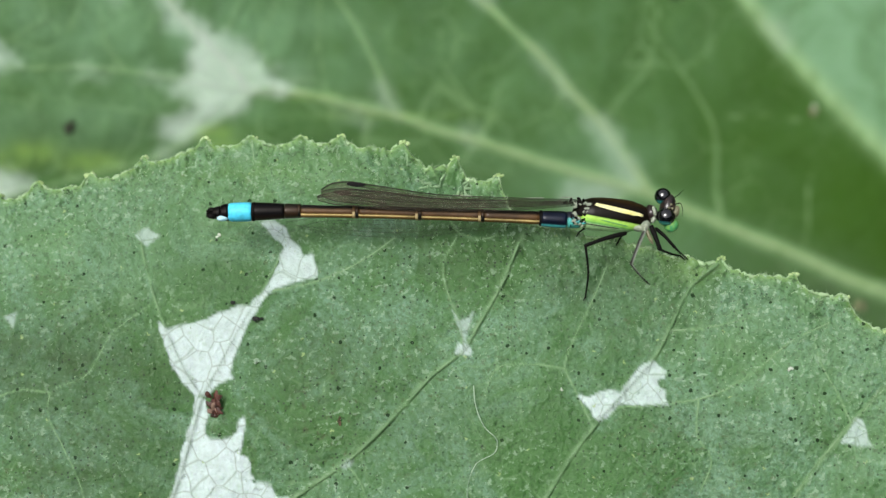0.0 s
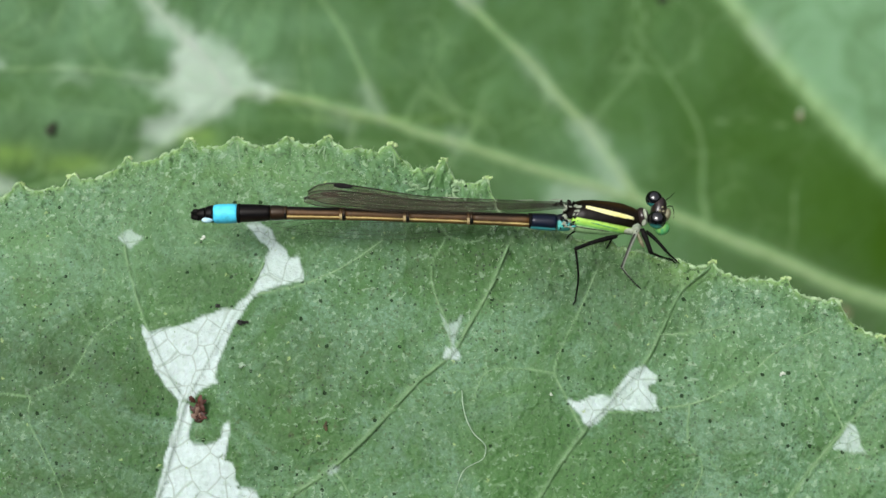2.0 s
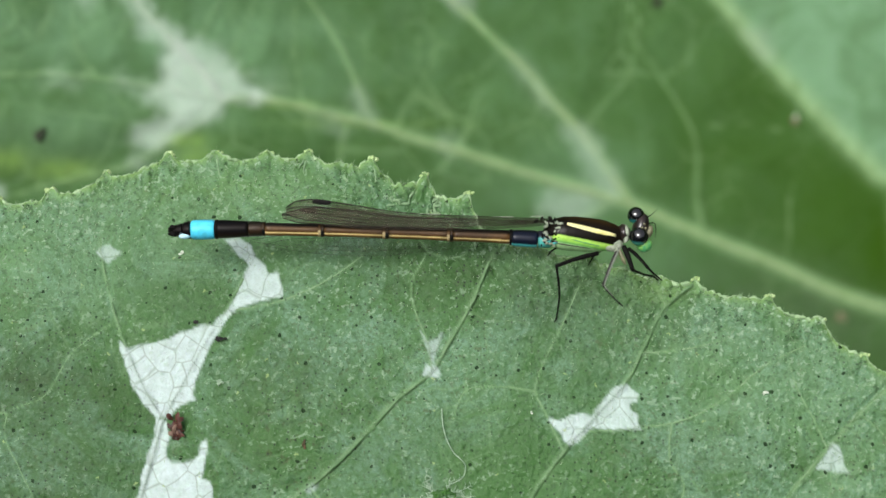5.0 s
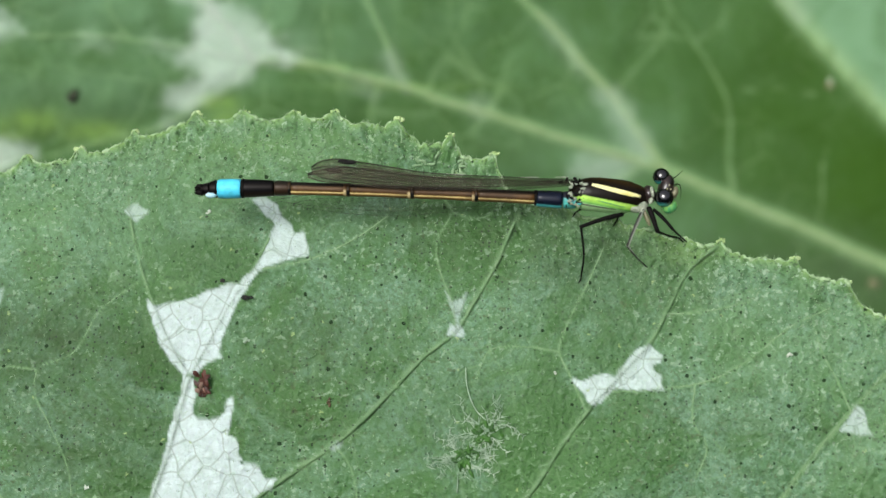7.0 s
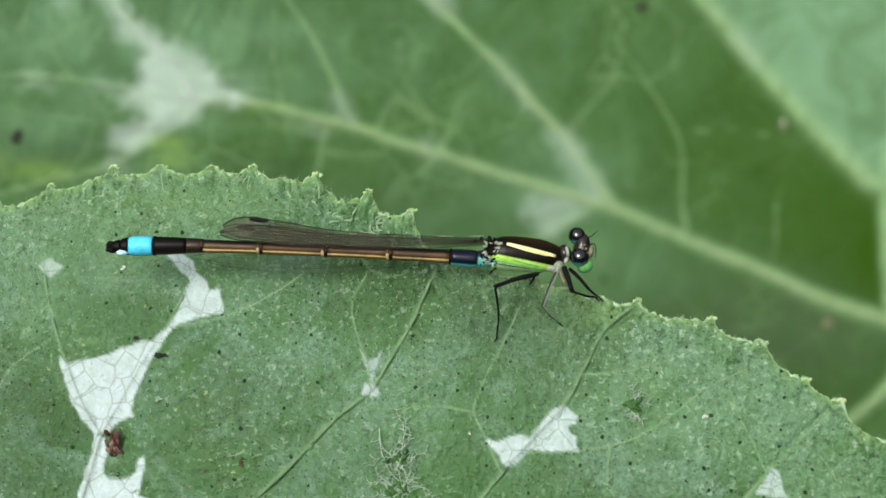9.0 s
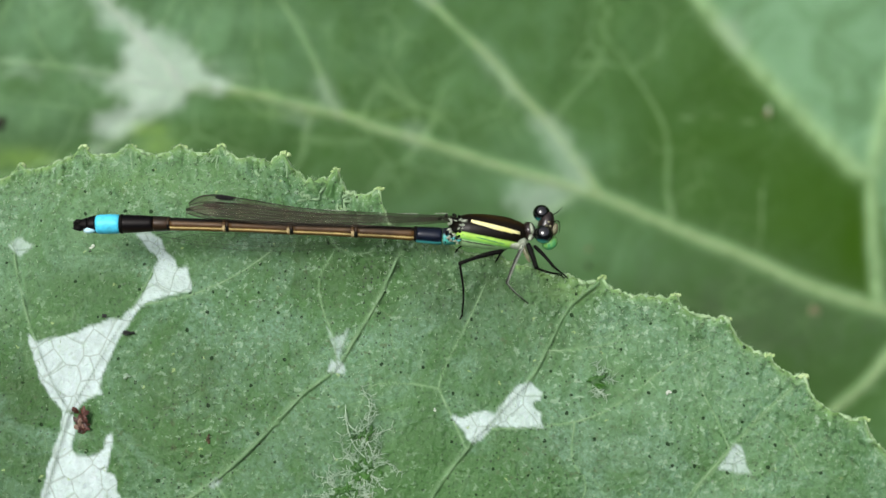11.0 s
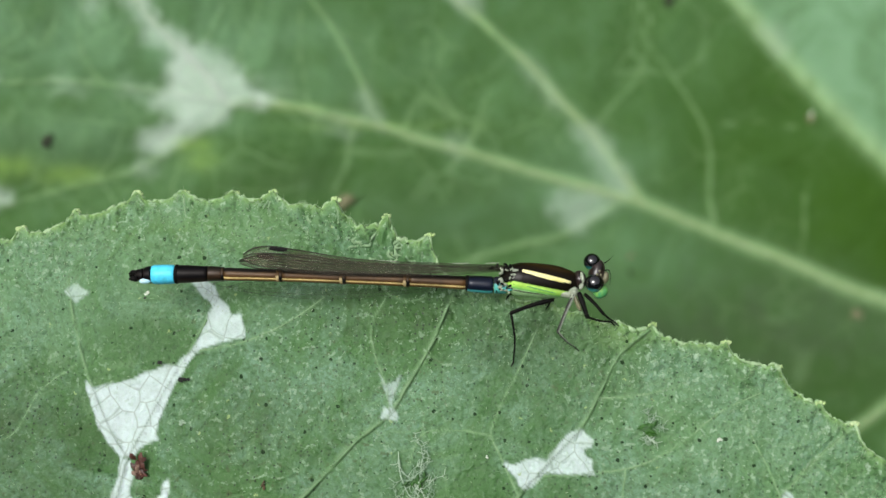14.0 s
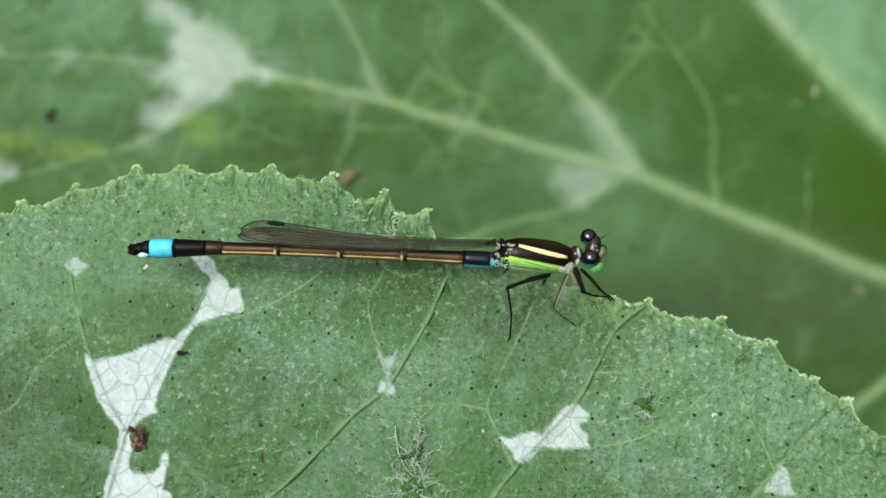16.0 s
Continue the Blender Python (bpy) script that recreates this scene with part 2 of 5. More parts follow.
class Shape:
    """Vertices in millimetres of the working frame, gathered into one mesh."""

    def __init__(self):
        self.v, self.f, self.n, self.extra = [], [], 0, {}

    def add(self, verts, faces, **extra):
        verts = np.asarray(verts, float).reshape(-1, 3)
        self.v.append(verts)
        self.f += [tuple(i + self.n for i in f) for f in faces]
        for key, value in extra.items():
            self.extra.setdefault(key, []).append(np.broadcast_to(np.asarray(value, float), (len(verts),)))
        self.n += len(verts)
        return self

    def tube(self, points, radii, sides=6, flat=1.0, caps=True, side_axis=(0, 0, 1)):
        """A tube along points; girth runs from 0 at the belly to 1 at the back."""
        p = np.asarray(points, float)
        r = np.broadcast_to(np.asarray(radii, float), (len(p),))
        t = np.gradient(p, axis=0)
        t /= np.linalg.norm(t, axis=1)[:, None] + 1e-9
        up = np.cross(np.asarray(side_axis, float)[None], t)
        up /= np.linalg.norm(up, axis=1)[:, None] + 1e-9
        out = np.cross(t, up)
        ang = np.arange(sides) / sides * 2 * np.pi
        ring = up[:, None] * np.cos(ang)[None, :, None] + out[:, None] * np.sin(ang)[None, :, None] * flat
        v = (p[:, None] + ring * r[:, None, None]).reshape(-1, 3)
        f = []
        for i in range(len(p) - 1):
            for j in range(sides):
                k = (j + 1) % sides
                f.append((i * sides + j, i * sides + k, (i + 1) * sides + k, (i + 1) * sides + j))
        if caps:
            f.append(tuple(reversed(range(sides))))
            f.append(tuple((len(p) - 1) * sides + j for j in range(sides)))
        return self.add(v, f, girth=np.tile(np.cos(ang) * 0.5 + 0.5, len(p)))

    def ball(self, centre, radii, turn=None, rings=10, sides=14, lumps=0.0, seed=0):
        """A rounded body with three half-widths."""
        th = np.linspace(0, np.pi, rings + 1)[1:-1]
        ph = np.arange(sides) / sides * 2 * np.pi
        body = np.stack([np.outer(np.sin(th), np.cos(ph)), np.outer(np.sin(th), np.sin(ph)), np.outer(np.cos(th), np.ones(sides))], -1).reshape(-1, 3)
        body = np.vstack([body, [[0, 0, 1]], [[0, 0, -1]]])
        if lumps:
            rs = np.random.RandomState(seed)
            body = body * (1 + lumps * rs.uniform(-1, 1, (len(body), 1)))
        girth = body[:, 1] * 0.5 + 0.5
        body = body * np.asarray(radii, float)
        if turn is not None:
            body = body @ np.array(Euler([radians(x) for x in turn]).to_matrix()).T
        f = []
        n = len(th)
        for i in range(n - 1):
            for j in range(sides):
                k = (j + 1) % sides
                f.append((i * sides + j, (i + 1) * sides + j, (i + 1) * sides + k, i * sides + k))
        for j in range(sides):
            k = (j + 1) % sides
            f.append((n * sides, j, k))
            f.append((n * sides + 1, (n - 1) * sides + k, (n - 1) * sides + j))
        return self.add(body + np.asarray(centre, float), f, girth=girth)

    def data(self, name, origin=(0, 0, 0), smooth=True):
        me = bpy.data.meshes.new(name)
        me.from_pydata(((np.vstack(self.v) - np.asarray(origin, float)) * MM).tolist(), [], self.f)
        for key, values in self.extra.items():
            values = np.concatenate(values)
            if len(values) == self.n:
                me.attributes.new(key, "FLOAT", "POINT").data.foreach_set("value", values.astype(np.float32))
        me.polygons.foreach_set("use_smooth", [smooth] * len(me.polygons))
        me.update()
        return me


def part(name, shape, material, parent, label="", origin=(0, 0, 0), smooth=True):
    """One mesh under a thing or a part; origin is the thing's base in the working frame."""
    data = shape if isinstance(shape, bpy.types.Mesh) else shape.data(name, origin, smooth)
    ob = new(name, data)
    if not data.materials:
        data.materials.append(material)
    ob.parent = parent
    return tagged(ob, label) if label else ob


def thing(name, base, label, category, group="", kind=""):
    """An empty at its base in the working frame."""
    ob = new(name)
    ob.empty_display_size = 0.002
    ob.matrix_basis = F @ pose(*(c * MM for c in base))
    return tagged(ob, label, category, group, kind)


def spline(points, n):
    """n points along a smooth curve through the given ones."""
    p = np.asarray(points, float)
    d = np.r_[0, np.cumsum(np.linalg.norm(np.diff(p, axis=0), axis=1))]
    m = np.gradient(p, d, axis=0) if len(p) > 2 else np.repeat([(p[-1] - p[0]) / d[-1]], 2, 0)
    s = np.linspace(0, d[-1], n)
    i = np.clip(np.searchsorted(d, s, "right") - 1, 0, len(p) - 2)
    h = (d[i + 1] - d[i])[:, None]
    u = ((s - d[i]) / h[:, 0])[:, None]
    return (2 * u**3 - 3 * u**2 + 1) * p[i] + (u**3 - 2 * u**2 + u) * h * m[i] + (3 * u**2 - 2 * u**3) * p[i + 1] + (u**3 - u**2) * h * m[i + 1]


def value_noise(x, y, seed):
    """Smooth noise from -1 to 1 over the plane."""
    lat = np.random.RandomState(seed).uniform(-1, 1, (256, 256))
    xi, yi = np.floor(x).astype(int), np.floor(y).astype(int)
    u, v = x - xi, y - yi
    u, v = u * u * (3 - 2 * u), v * v * (3 - 2 * v)
    g = lambda i, j: lat[i % 256, j % 256]
    return (g(xi, yi) * (1 - u) + g(xi + 1, yi) * u) * (1 - v) + (g(xi, yi + 1) * (1 - u) + g(xi + 1, yi + 1) * u) * v


def away(x, y, line):
    """Distance from plan points to a polyline, and how far along it they are (0 to 1)."""
    line = np.asarray(line, float)
    best, along = np.full(x.shape, 1e9), np.zeros(x.shape)
    for i in range(len(line) - 1):
        (x0, y0), (x1, y1) = line[i], line[i + 1]
        dx, dy = x1 - x0, y1 - y0
        t = np.clip(((x - x0) * dx + (y - y0) * dy) / (dx * dx + dy * dy + 1e-9), 0, 1)
        d = np.hypot(x - x0 - t * dx, y - y0 - t * dy)
        near = d < best
        best, along = np.where(near, d, best), np.where(near, (i + t) / (len(line) - 1), along)
    return best, along


def inside(x, y, poly):
    hit = np.zeros(x.shape, bool)
    for (x0, y0), (x1, y1) in zip(poly, poly[1:] + poly[:1]):
        cross = (y0 > y) != (y1 > y)
        hit ^= cross & (x < (x1 - x0) * (y - y0) / (y1 - y0 + 1e-9) + x0)
    return hit


def lamina(cols, top, bottom, deep, rows, low_rows, height, ribs, blotches, yellows=(), pales=(), pale_areas=(), dull_areas=(), thick=0.28, seed=1, jag=2.4, rib_rise=0.10, quilt=0.25, rib_width=1.0, groove=0.0, rib_full=3.0,
           wrinkle=0.0, soft_edge=2.2, deeps=(), wedge=(), hole=()):
    """The blade of a leaf: a fine sheet between a toothed upper margin and a lower one, with real thickness and relief."""
    a = np.repeat(cols[:, None], rows + low_rows, 1)
    t0, b0 = top(cols), bottom(cols)
    mid = np.minimum(np.maximum(deep, t0 + (b0 - t0) * 0.4), b0)
    s1 = np.linspace(0, 1, rows)[None] ** 1.1
    s2 = (np.arange(low_rows) + 1)[None] / low_rows
    wide = np.linspace(-45, 45, 19)
    calm = np.mean([np.interp(cols + d, cols, t0) for d in wide], 0)          # the margin without its teeth
    b = np.concatenate([calm[:, None] + (mid - calm)[:, None] * s1 + (t0 - calm)[:, None] * np.exp(-s1 * 14) * (1 - s1), mid[:, None] + (b0 - mid)[:, None] * s2], 1)
    h = height(a, b)
    rib = np.zeros(a.shape)
    near, cut, seam = np.full(a.shape, 1e9), np.zeros(a.shape), np.zeros(a.shape)
    for line, w0, w1, *turned in ribs:
        d, along = away(a, b, spline(line, 8 * len(line)))
        w = w0 + (w1 - w0) * along
        rib = np.maximum(rib, np.exp(-((d / (w * rib_width)) ** 2)) * min(1.0, 0.3 + w0 / rib_full))
        near = np.minimum(near, d)
        if w1 >= 2.5:
            seam = np.maximum(seam, np.exp(-(((d - 5.0) / 2.2) ** 2)))
        if groove and w1 >= 2.5:
            way = -1 if turned else 1          # the side on which the blade dips beside the rib
            side, _ = away(a - 4.5 * way, b - 3.0 * way, spline(line, 8 * len(line)))
            cut += groove * min(1.0, w1 / 4.5) ** 2 * np.exp(-((side / 3.4) ** 2)) * (0.62 + 0.38 * value_noise(a / 33, b / 33, seed + 11))
    h = h + rib_rise * rib + quilt * (1 - np.exp(-((near / 55) ** 2))) + 0.06 * value_noise(a / 26, b / 26, seed) + 0.06 * value_noise(a / 7, b / 9, seed + 1)
    if wrinkle:
        edge = np.exp(-((b - t0[:, None]) / 70)) * (1 + 1.3 * np.exp(-(((a - 790) / 120.0) ** 2)))
        h = h + wrinkle * edge * (value_noise(a / 17, b / 30, seed + 2) + value_noise(a / 8, b / 12, seed + 9))
    wa = a + jag * value_noise(a / 19, b / 19, seed + 3) + 0.5 * jag * value_noise(a / 9.7, b / 9.7, seed + 4)
    wb = b + jag * value_noise(a / 19, b / 19, seed + 5) + 0.5 * jag * value_noise(a / 9.7, b / 9.7, seed + 6)
    silver = np.zeros(a.shape)
    for poly, amount in blotches:
        cover = sum(inside(wa + da, wb + db, poly) for da in (-soft_edge, 0, soft_edge) for db in (-soft_edge, 0, soft_edge)) / 9.0
        silver = np.maximum(silver, cover * amount)
    h = h - cut * (1 - 0.75 * silver)
    yellow = np.zeros(a.shape)
    for ca, cb, ra, rb, amount in yellows:
        q = ((a - ca) / ra) ** 2 + ((b - cb) / rb) ** 2
        yellow = np.maximum(yellow, amount * np.exp(-q) * (0.8 + 0.35 * value_noise(a / 20, b / 20, seed + 7)))
    yellow = np.maximum(yellow, 0.45 * np.exp(-((b - t0[:, None]) / 7.0)) * (thick < 0.3))
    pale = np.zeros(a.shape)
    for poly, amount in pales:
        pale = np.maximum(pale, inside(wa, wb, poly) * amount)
    for ca, cb, ra, rb, amount in pale_areas:
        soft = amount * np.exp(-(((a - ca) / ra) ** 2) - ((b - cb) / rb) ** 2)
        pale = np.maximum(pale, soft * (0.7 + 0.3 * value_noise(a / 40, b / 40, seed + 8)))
    under = b - t0[:, None]
    brink = np.clip(np.exp(-under / 60.0) * (0.75 + 0.5 * value_noise(a / 50, b / 50, seed + 14)), 0, 1)
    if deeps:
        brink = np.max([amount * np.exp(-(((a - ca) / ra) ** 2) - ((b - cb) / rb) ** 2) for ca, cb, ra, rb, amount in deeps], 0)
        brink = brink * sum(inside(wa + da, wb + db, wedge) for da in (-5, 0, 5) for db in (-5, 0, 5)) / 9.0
    if thick < 0.3:
        pale = np.maximum(pale, 0.6 * np.exp(-under / 22.0) * (0.8 + 0.4 * value_noise(a / 14, b / 14, seed + 13)))
    dulled = np.zeros(a.shape)
    for ca, cb, ra, rb, amount in dull_areas:
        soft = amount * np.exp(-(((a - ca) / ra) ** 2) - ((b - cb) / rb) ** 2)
        dulled = np.maximum(dulled, soft * (0.75 + 0.35 * value_noise(a / 30, b / 30, seed + 12)))
    n, m = a.shape
    front, back = spot(a, b, h).reshape(-1, 3), spot(a, b, h - thick).reshape(-1, 3)
    idx = np.arange(n * m).reshape(n, m)
    q = np.stack([idx[:-1, :-1], idx[:-1, 1:], idx[1:, 1:], idx[1:, :-1]], -1).reshape(-1, 4)
    if hole:          # the open notch where the blade meets its stalk
        lost = inside(a, b, hole).ravel()
        q = q[~lost[q].any(1)]
    rim = np.concatenate([idx[:, 0], idx[-1, 1:], idx[::-1, -1][1:], idx[0, ::-1][1:-1]])
    wall = np.stack([rim, np.roll(rim, -1), np.roll(rim, -1) + n * m, rim + n * m], -1)
    faces = np.concatenate([q, q[:, ::-1] + n * m, wall])
    me = bpy.data.meshes.new("blade")
    me.vertices.add(2 * n * m)
    me.loops.add(faces.size)
    me.polygons.add(len(faces))
    me.polygons.foreach_set("loop_start", np.arange(len(faces)) * 4)
    me.loops.foreach_set("vertex_index", faces.ravel())
    me.polygons.foreach_set("use_smooth", np.ones(len(faces), bool))
    for key, values in (("rib", rib), ("silver", silver), ("yellow", yellow), ("pale", pale), ("dulled", dulled), ("seam", seam), ("brink", brink)):
        me.attributes.new(key, "FLOAT", "POINT").data.foreach_set("value", np.tile(values.ravel(), 2).astype(np.float32))
    return me, np.vstack([front, back])


def finish(me, verts, origin):
    me.vertices.foreach_set("co", ((verts - np.asarray(origin, float)) * MM).ravel())
    me.update()
    me.validate()
    return me


def rib(store, w0, w1, *points, turned=False):
    """Notes one rib: its half-widths at both ends and the plan points it passes."""
    store.append((list(points), w0, w1, 1) if turned else (list(points), w0, w1))


def stain(store, amount, *outline):
    """Notes one patch of another colour by its outline in plan."""
    store.append((list(outline), amount))


# ---- the near leaf ----
TEETH = [(-300, 545), (-190, 470), (-95, 408), (0, 352), (68, 325), (122, 330), (160, 312), (255, 283), (362, 249), (445, 245), (535, 244), (605, 244),
         (662, 262), (713, 258), (752, 290), (805, 286), (838, 318), (880, 315), (905, 372), (1000, 398), (1085, 415), (1150, 434), (1215, 452), (1276, 461),
         (1406, 492), (1496, 526), (1570, 588), (1632, 626), (1738, 698), (1800, 760)]
BIG_TEETH = (3, 4, 6, 7, 8, 9, 10, 11, 13, 15, 17, 23, 24, 25, 26, 27, 28)


def near_margin(a):
    """Upper margin: scalloped between the teeth, then a plain round outline."""
    xs = np.array([-960, -940, -900, -750, -550] + [p[0] for p in TEETH] + [1880, 1950, 2010, 2020], float)
    ys = np.array([1700, 1580, 1400, 1050, 760] + [p[1] for p in TEETH] + [870, 1050, 1400, 1700], float)
    i = np.clip(np.searchsorted(xs, a, "right") - 1, 0, len(xs) - 2)
    u = (a - xs[i]) / (xs[i + 1] - xs[i])
    gap = np.minimum((xs[i + 1] - xs[i]) / 6.5, 13.0)
    sag = gap * (1 - np.abs(2 * u - 1) ** 2.2)
    ragged = 1 + 1.8 * np.exp(-(((a - 730) / 150.0) ** 2))
    jag = ragged * (2.6 * value_noise(a / 8, a * 0 + 3.5, 41) + 2.0 * value_noise(a / 4.3, a * 0 + 9.5, 42))
    even = u * u * (3 - 2 * u) * 0.5 + u * 0.5
    step = 0.5 * (1 - np.exp(-(a - xs[i]) / 15.0)) + 0.5 * u          # past the shoulder each tooth drops off sharply on its far side
    run = np.where((a > 1276) & (a < 1800), step, even)
    sag = np.where((a > 1276) & (a < 1800), sag * 0.25, sag)
    knob = sum(5.0 * np.exp(-(((a - TEETH[k][0] + 2) / 9.0) ** 2)) for k in BIG_TEETH)
    return ys[i] + (ys[i + 1] - ys[i]) * run + sag + jag - knob


def near_foot(a):
    x = np.clip((a - 530) / 1490.0, -1, 1)
    return 1702 + 1180 * np.sqrt(1 - x * x) - 260 * np.exp(-(((a - 60) / 90.0) ** 2)) * np.sqrt(1 - x * x)


def near_height(a, b):
    x, y = np.clip((a - 784) / 784.0, -1.5, 1.5), np.clip((b - 441) / 441.0, -1, 1.5)
    out = np.maximum(np.abs((a - 784) / 784.0) - 1.5, 0) * -6 - np.maximum((b - 1100) / 441.0, 0) * 1.2
    return -2.75 + 2.87 * x + 5.08 * y - 1.66 * y * y - 1.21 * x * y + out


NEAR_RIBS, NEAR_BLOTCHES = [], []
rib(NEAR_RIBS, 26, 5.5, (0, 2240), (120, 1750), (230, 1200), (290, 930), (318, 850), (340, 770), (358, 703))
rib(NEAR_RIBS, 5, 2.5, (358, 703), (332, 664), (304, 606), (284, 560), (266, 500), (250, 430), (246, 396))
rib(NEAR_RIBS, 5, 2.5, (358, 703), (392, 640), (430, 570), (466, 514), (504, 440), (526, 400))
rib(NEAR_RIBS, 3.2, 2, (470, 517), (555, 500), (640, 462), (700, 420))
rib(NEAR_RIBS, 8, 4.6, (250, 1100), (390, 980), (540, 868), (610, 820), (700, 735), (770, 660), (820, 620), (850, 570), (892, 495), (922, 425), (950, 385))
rib(NEAR_RIBS, 3.2, 2, (820, 620), (815, 575), (790, 510), (784, 470), (808, 420))
rib(NEAR_RIBS, 2.6, 1.8, (610, 820), (635, 850), (650, 905), (640, 960))
rib(NEAR_RIBS, 9, 5, (190, 1400), (560, 1180), (850, 1010), (960, 890), (1010, 812), (1060, 745), (1115, 685), (1158, 635), (1190, 572), (1225, 505), (1272, 466))
rib(NEAR_RIBS, 3, 1.8, (1050, 757), (1018, 690), (1000, 650), (1012, 610), (1045, 540), (1075, 470))
rib(NEAR_RIBS, 2.4, 1.6, (1000, 652), (940, 645), (880, 652), (858, 700))
rib(NEAR_RIBS, 3.2, 2, (1080, 722), (1180, 715), (1260, 700), (1330, 662), (1400, 605), (1470, 570))
rib(NEAR_RIBS, 2.6, 1.6, (1185, 585), (1240, 582), (1330, 562))
rib(NEAR_RIBS, 2.4, 1.6, (1236, 708), (1236, 775), (1258, 812), (1240, 870))
rib(NEAR_RIBS, 10, 5, (140, 1600), (700, 1380), (1200, 1120), (1400, 890), (1440, 832), (1500, 760), (1570, 682), (1630, 628), turned=True)
rib(NEAR_RIBS, 2.6, 1.6, (1508, 752), (1484, 700), (1452, 640), (1440, 600))
rib(NEAR_RIBS, 1.7, 1.4, (266, 540), (201, 588), (149, 667), (89, 697), (86, 737), (107, 782), (146, 873), (150, 980))
rib(NEAR_RIBS, 2.2, 1.6, (89, 697), (40, 690), (-40, 720))
rib(NEAR_RIBS, 2.4, 1.6, (1565, 690), (1600, 720), (1650, 800))
rib(NEAR_RIBS, 2.6, 2.2, (798, 392), (812, 412), (845, 423), (876, 417), (892, 398))
rib(NEAR_RIBS, 8, 2.5, (240, 1150), (60, 960), (-120, 760), (-260, 600), (-300, 545))
stain(NEAR_BLOTCHES, 1.0, (278, 570), (296, 581), (330, 573), (359, 567), (377, 560), (395, 551), (409, 545), (422, 540), (442, 540), (452, 528), (463, 517), (473, 501), (485, 481), (494, 464), (496, 450), (504, 438), (490, 426), (478, 416), (470, 405), (459, 392), (487, 391), (507, 404), (514, 418), (521, 428), (529, 438), (537, 453), (554, 451), (561, 479), (563, 491), (536, 497), (512, 503), (487, 510), (476, 519), (466, 533), (456, 546), (444, 565), (431, 590), (421, 613), (413, 633), (411, 649), (407, 663), (415, 669), (401, 673), (389, 679), (378, 689), (367, 703), (343, 699), (323, 678), (306, 650), (294, 621), (285, 595))
stain(NEAR_BLOTCHES, 1.0, (343, 701), (363, 705), (368, 726), (367, 742), (363, 766), (368, 777), (392, 778), (407, 774), (419, 764), (421, 747), (433, 734), (434, 751), (429, 771), (427, 787), (423, 805), (437, 809), (443, 824), (442, 838), (453, 846), (445, 854), (477, 856), (485, 869), (491, 881), (511, 882), (502, 898), (480, 909), (464, 925), (455, 992), (273, 994), (286, 925), (295, 895), (307, 863), (316, 831), (323, 796), (328, 771), (339, 750), (346, 732))
stain(NEAR_BLOTCHES, 1.0, (1019, 699), (1037, 701), (1060, 696), (1082, 689), (1099, 696), (1105, 683), (1118, 668), (1133, 650), (1142, 642), (1157, 638), (1163, 646), (1179, 655), (1175, 667), (1164, 675), (1168, 687), (1178, 692), (1176, 707), (1183, 717), (1158, 719), (1109, 716), (1098, 718), (1085, 728), (1071, 740), (1061, 748), (1051, 736), (1038, 720))
stain(NEAR_BLOTCHES, 0.85, (1485, 785), (1503, 759), (1516, 737), (1527, 743), (1534, 763), (1536, 778), (1548, 794), (1513, 788))
stain(NEAR_BLOTCHES, 0.8, (237, 416), (251, 407), (260, 400), (270, 410), (286, 418), (269, 428), (258, 439), (247, 426))
stain(NEAR_BLOTCHES, 0.55, (600, 828), (611, 815), (626, 810), (623, 824), (610, 831))
stain(NEAR_BLOTCHES, 0.85, (812, 606), (826, 606), (836, 624), (828, 631), (806, 629))
stain(NEAR_BLOTCHES, 0.5, (798, 546), (812, 566), (830, 562), (842, 550), (830, 582), (822, 606), (812, 582))
stain(NEAR_BLOTCHES, 0.5, (6, 560), (32, 550), (22, 582))


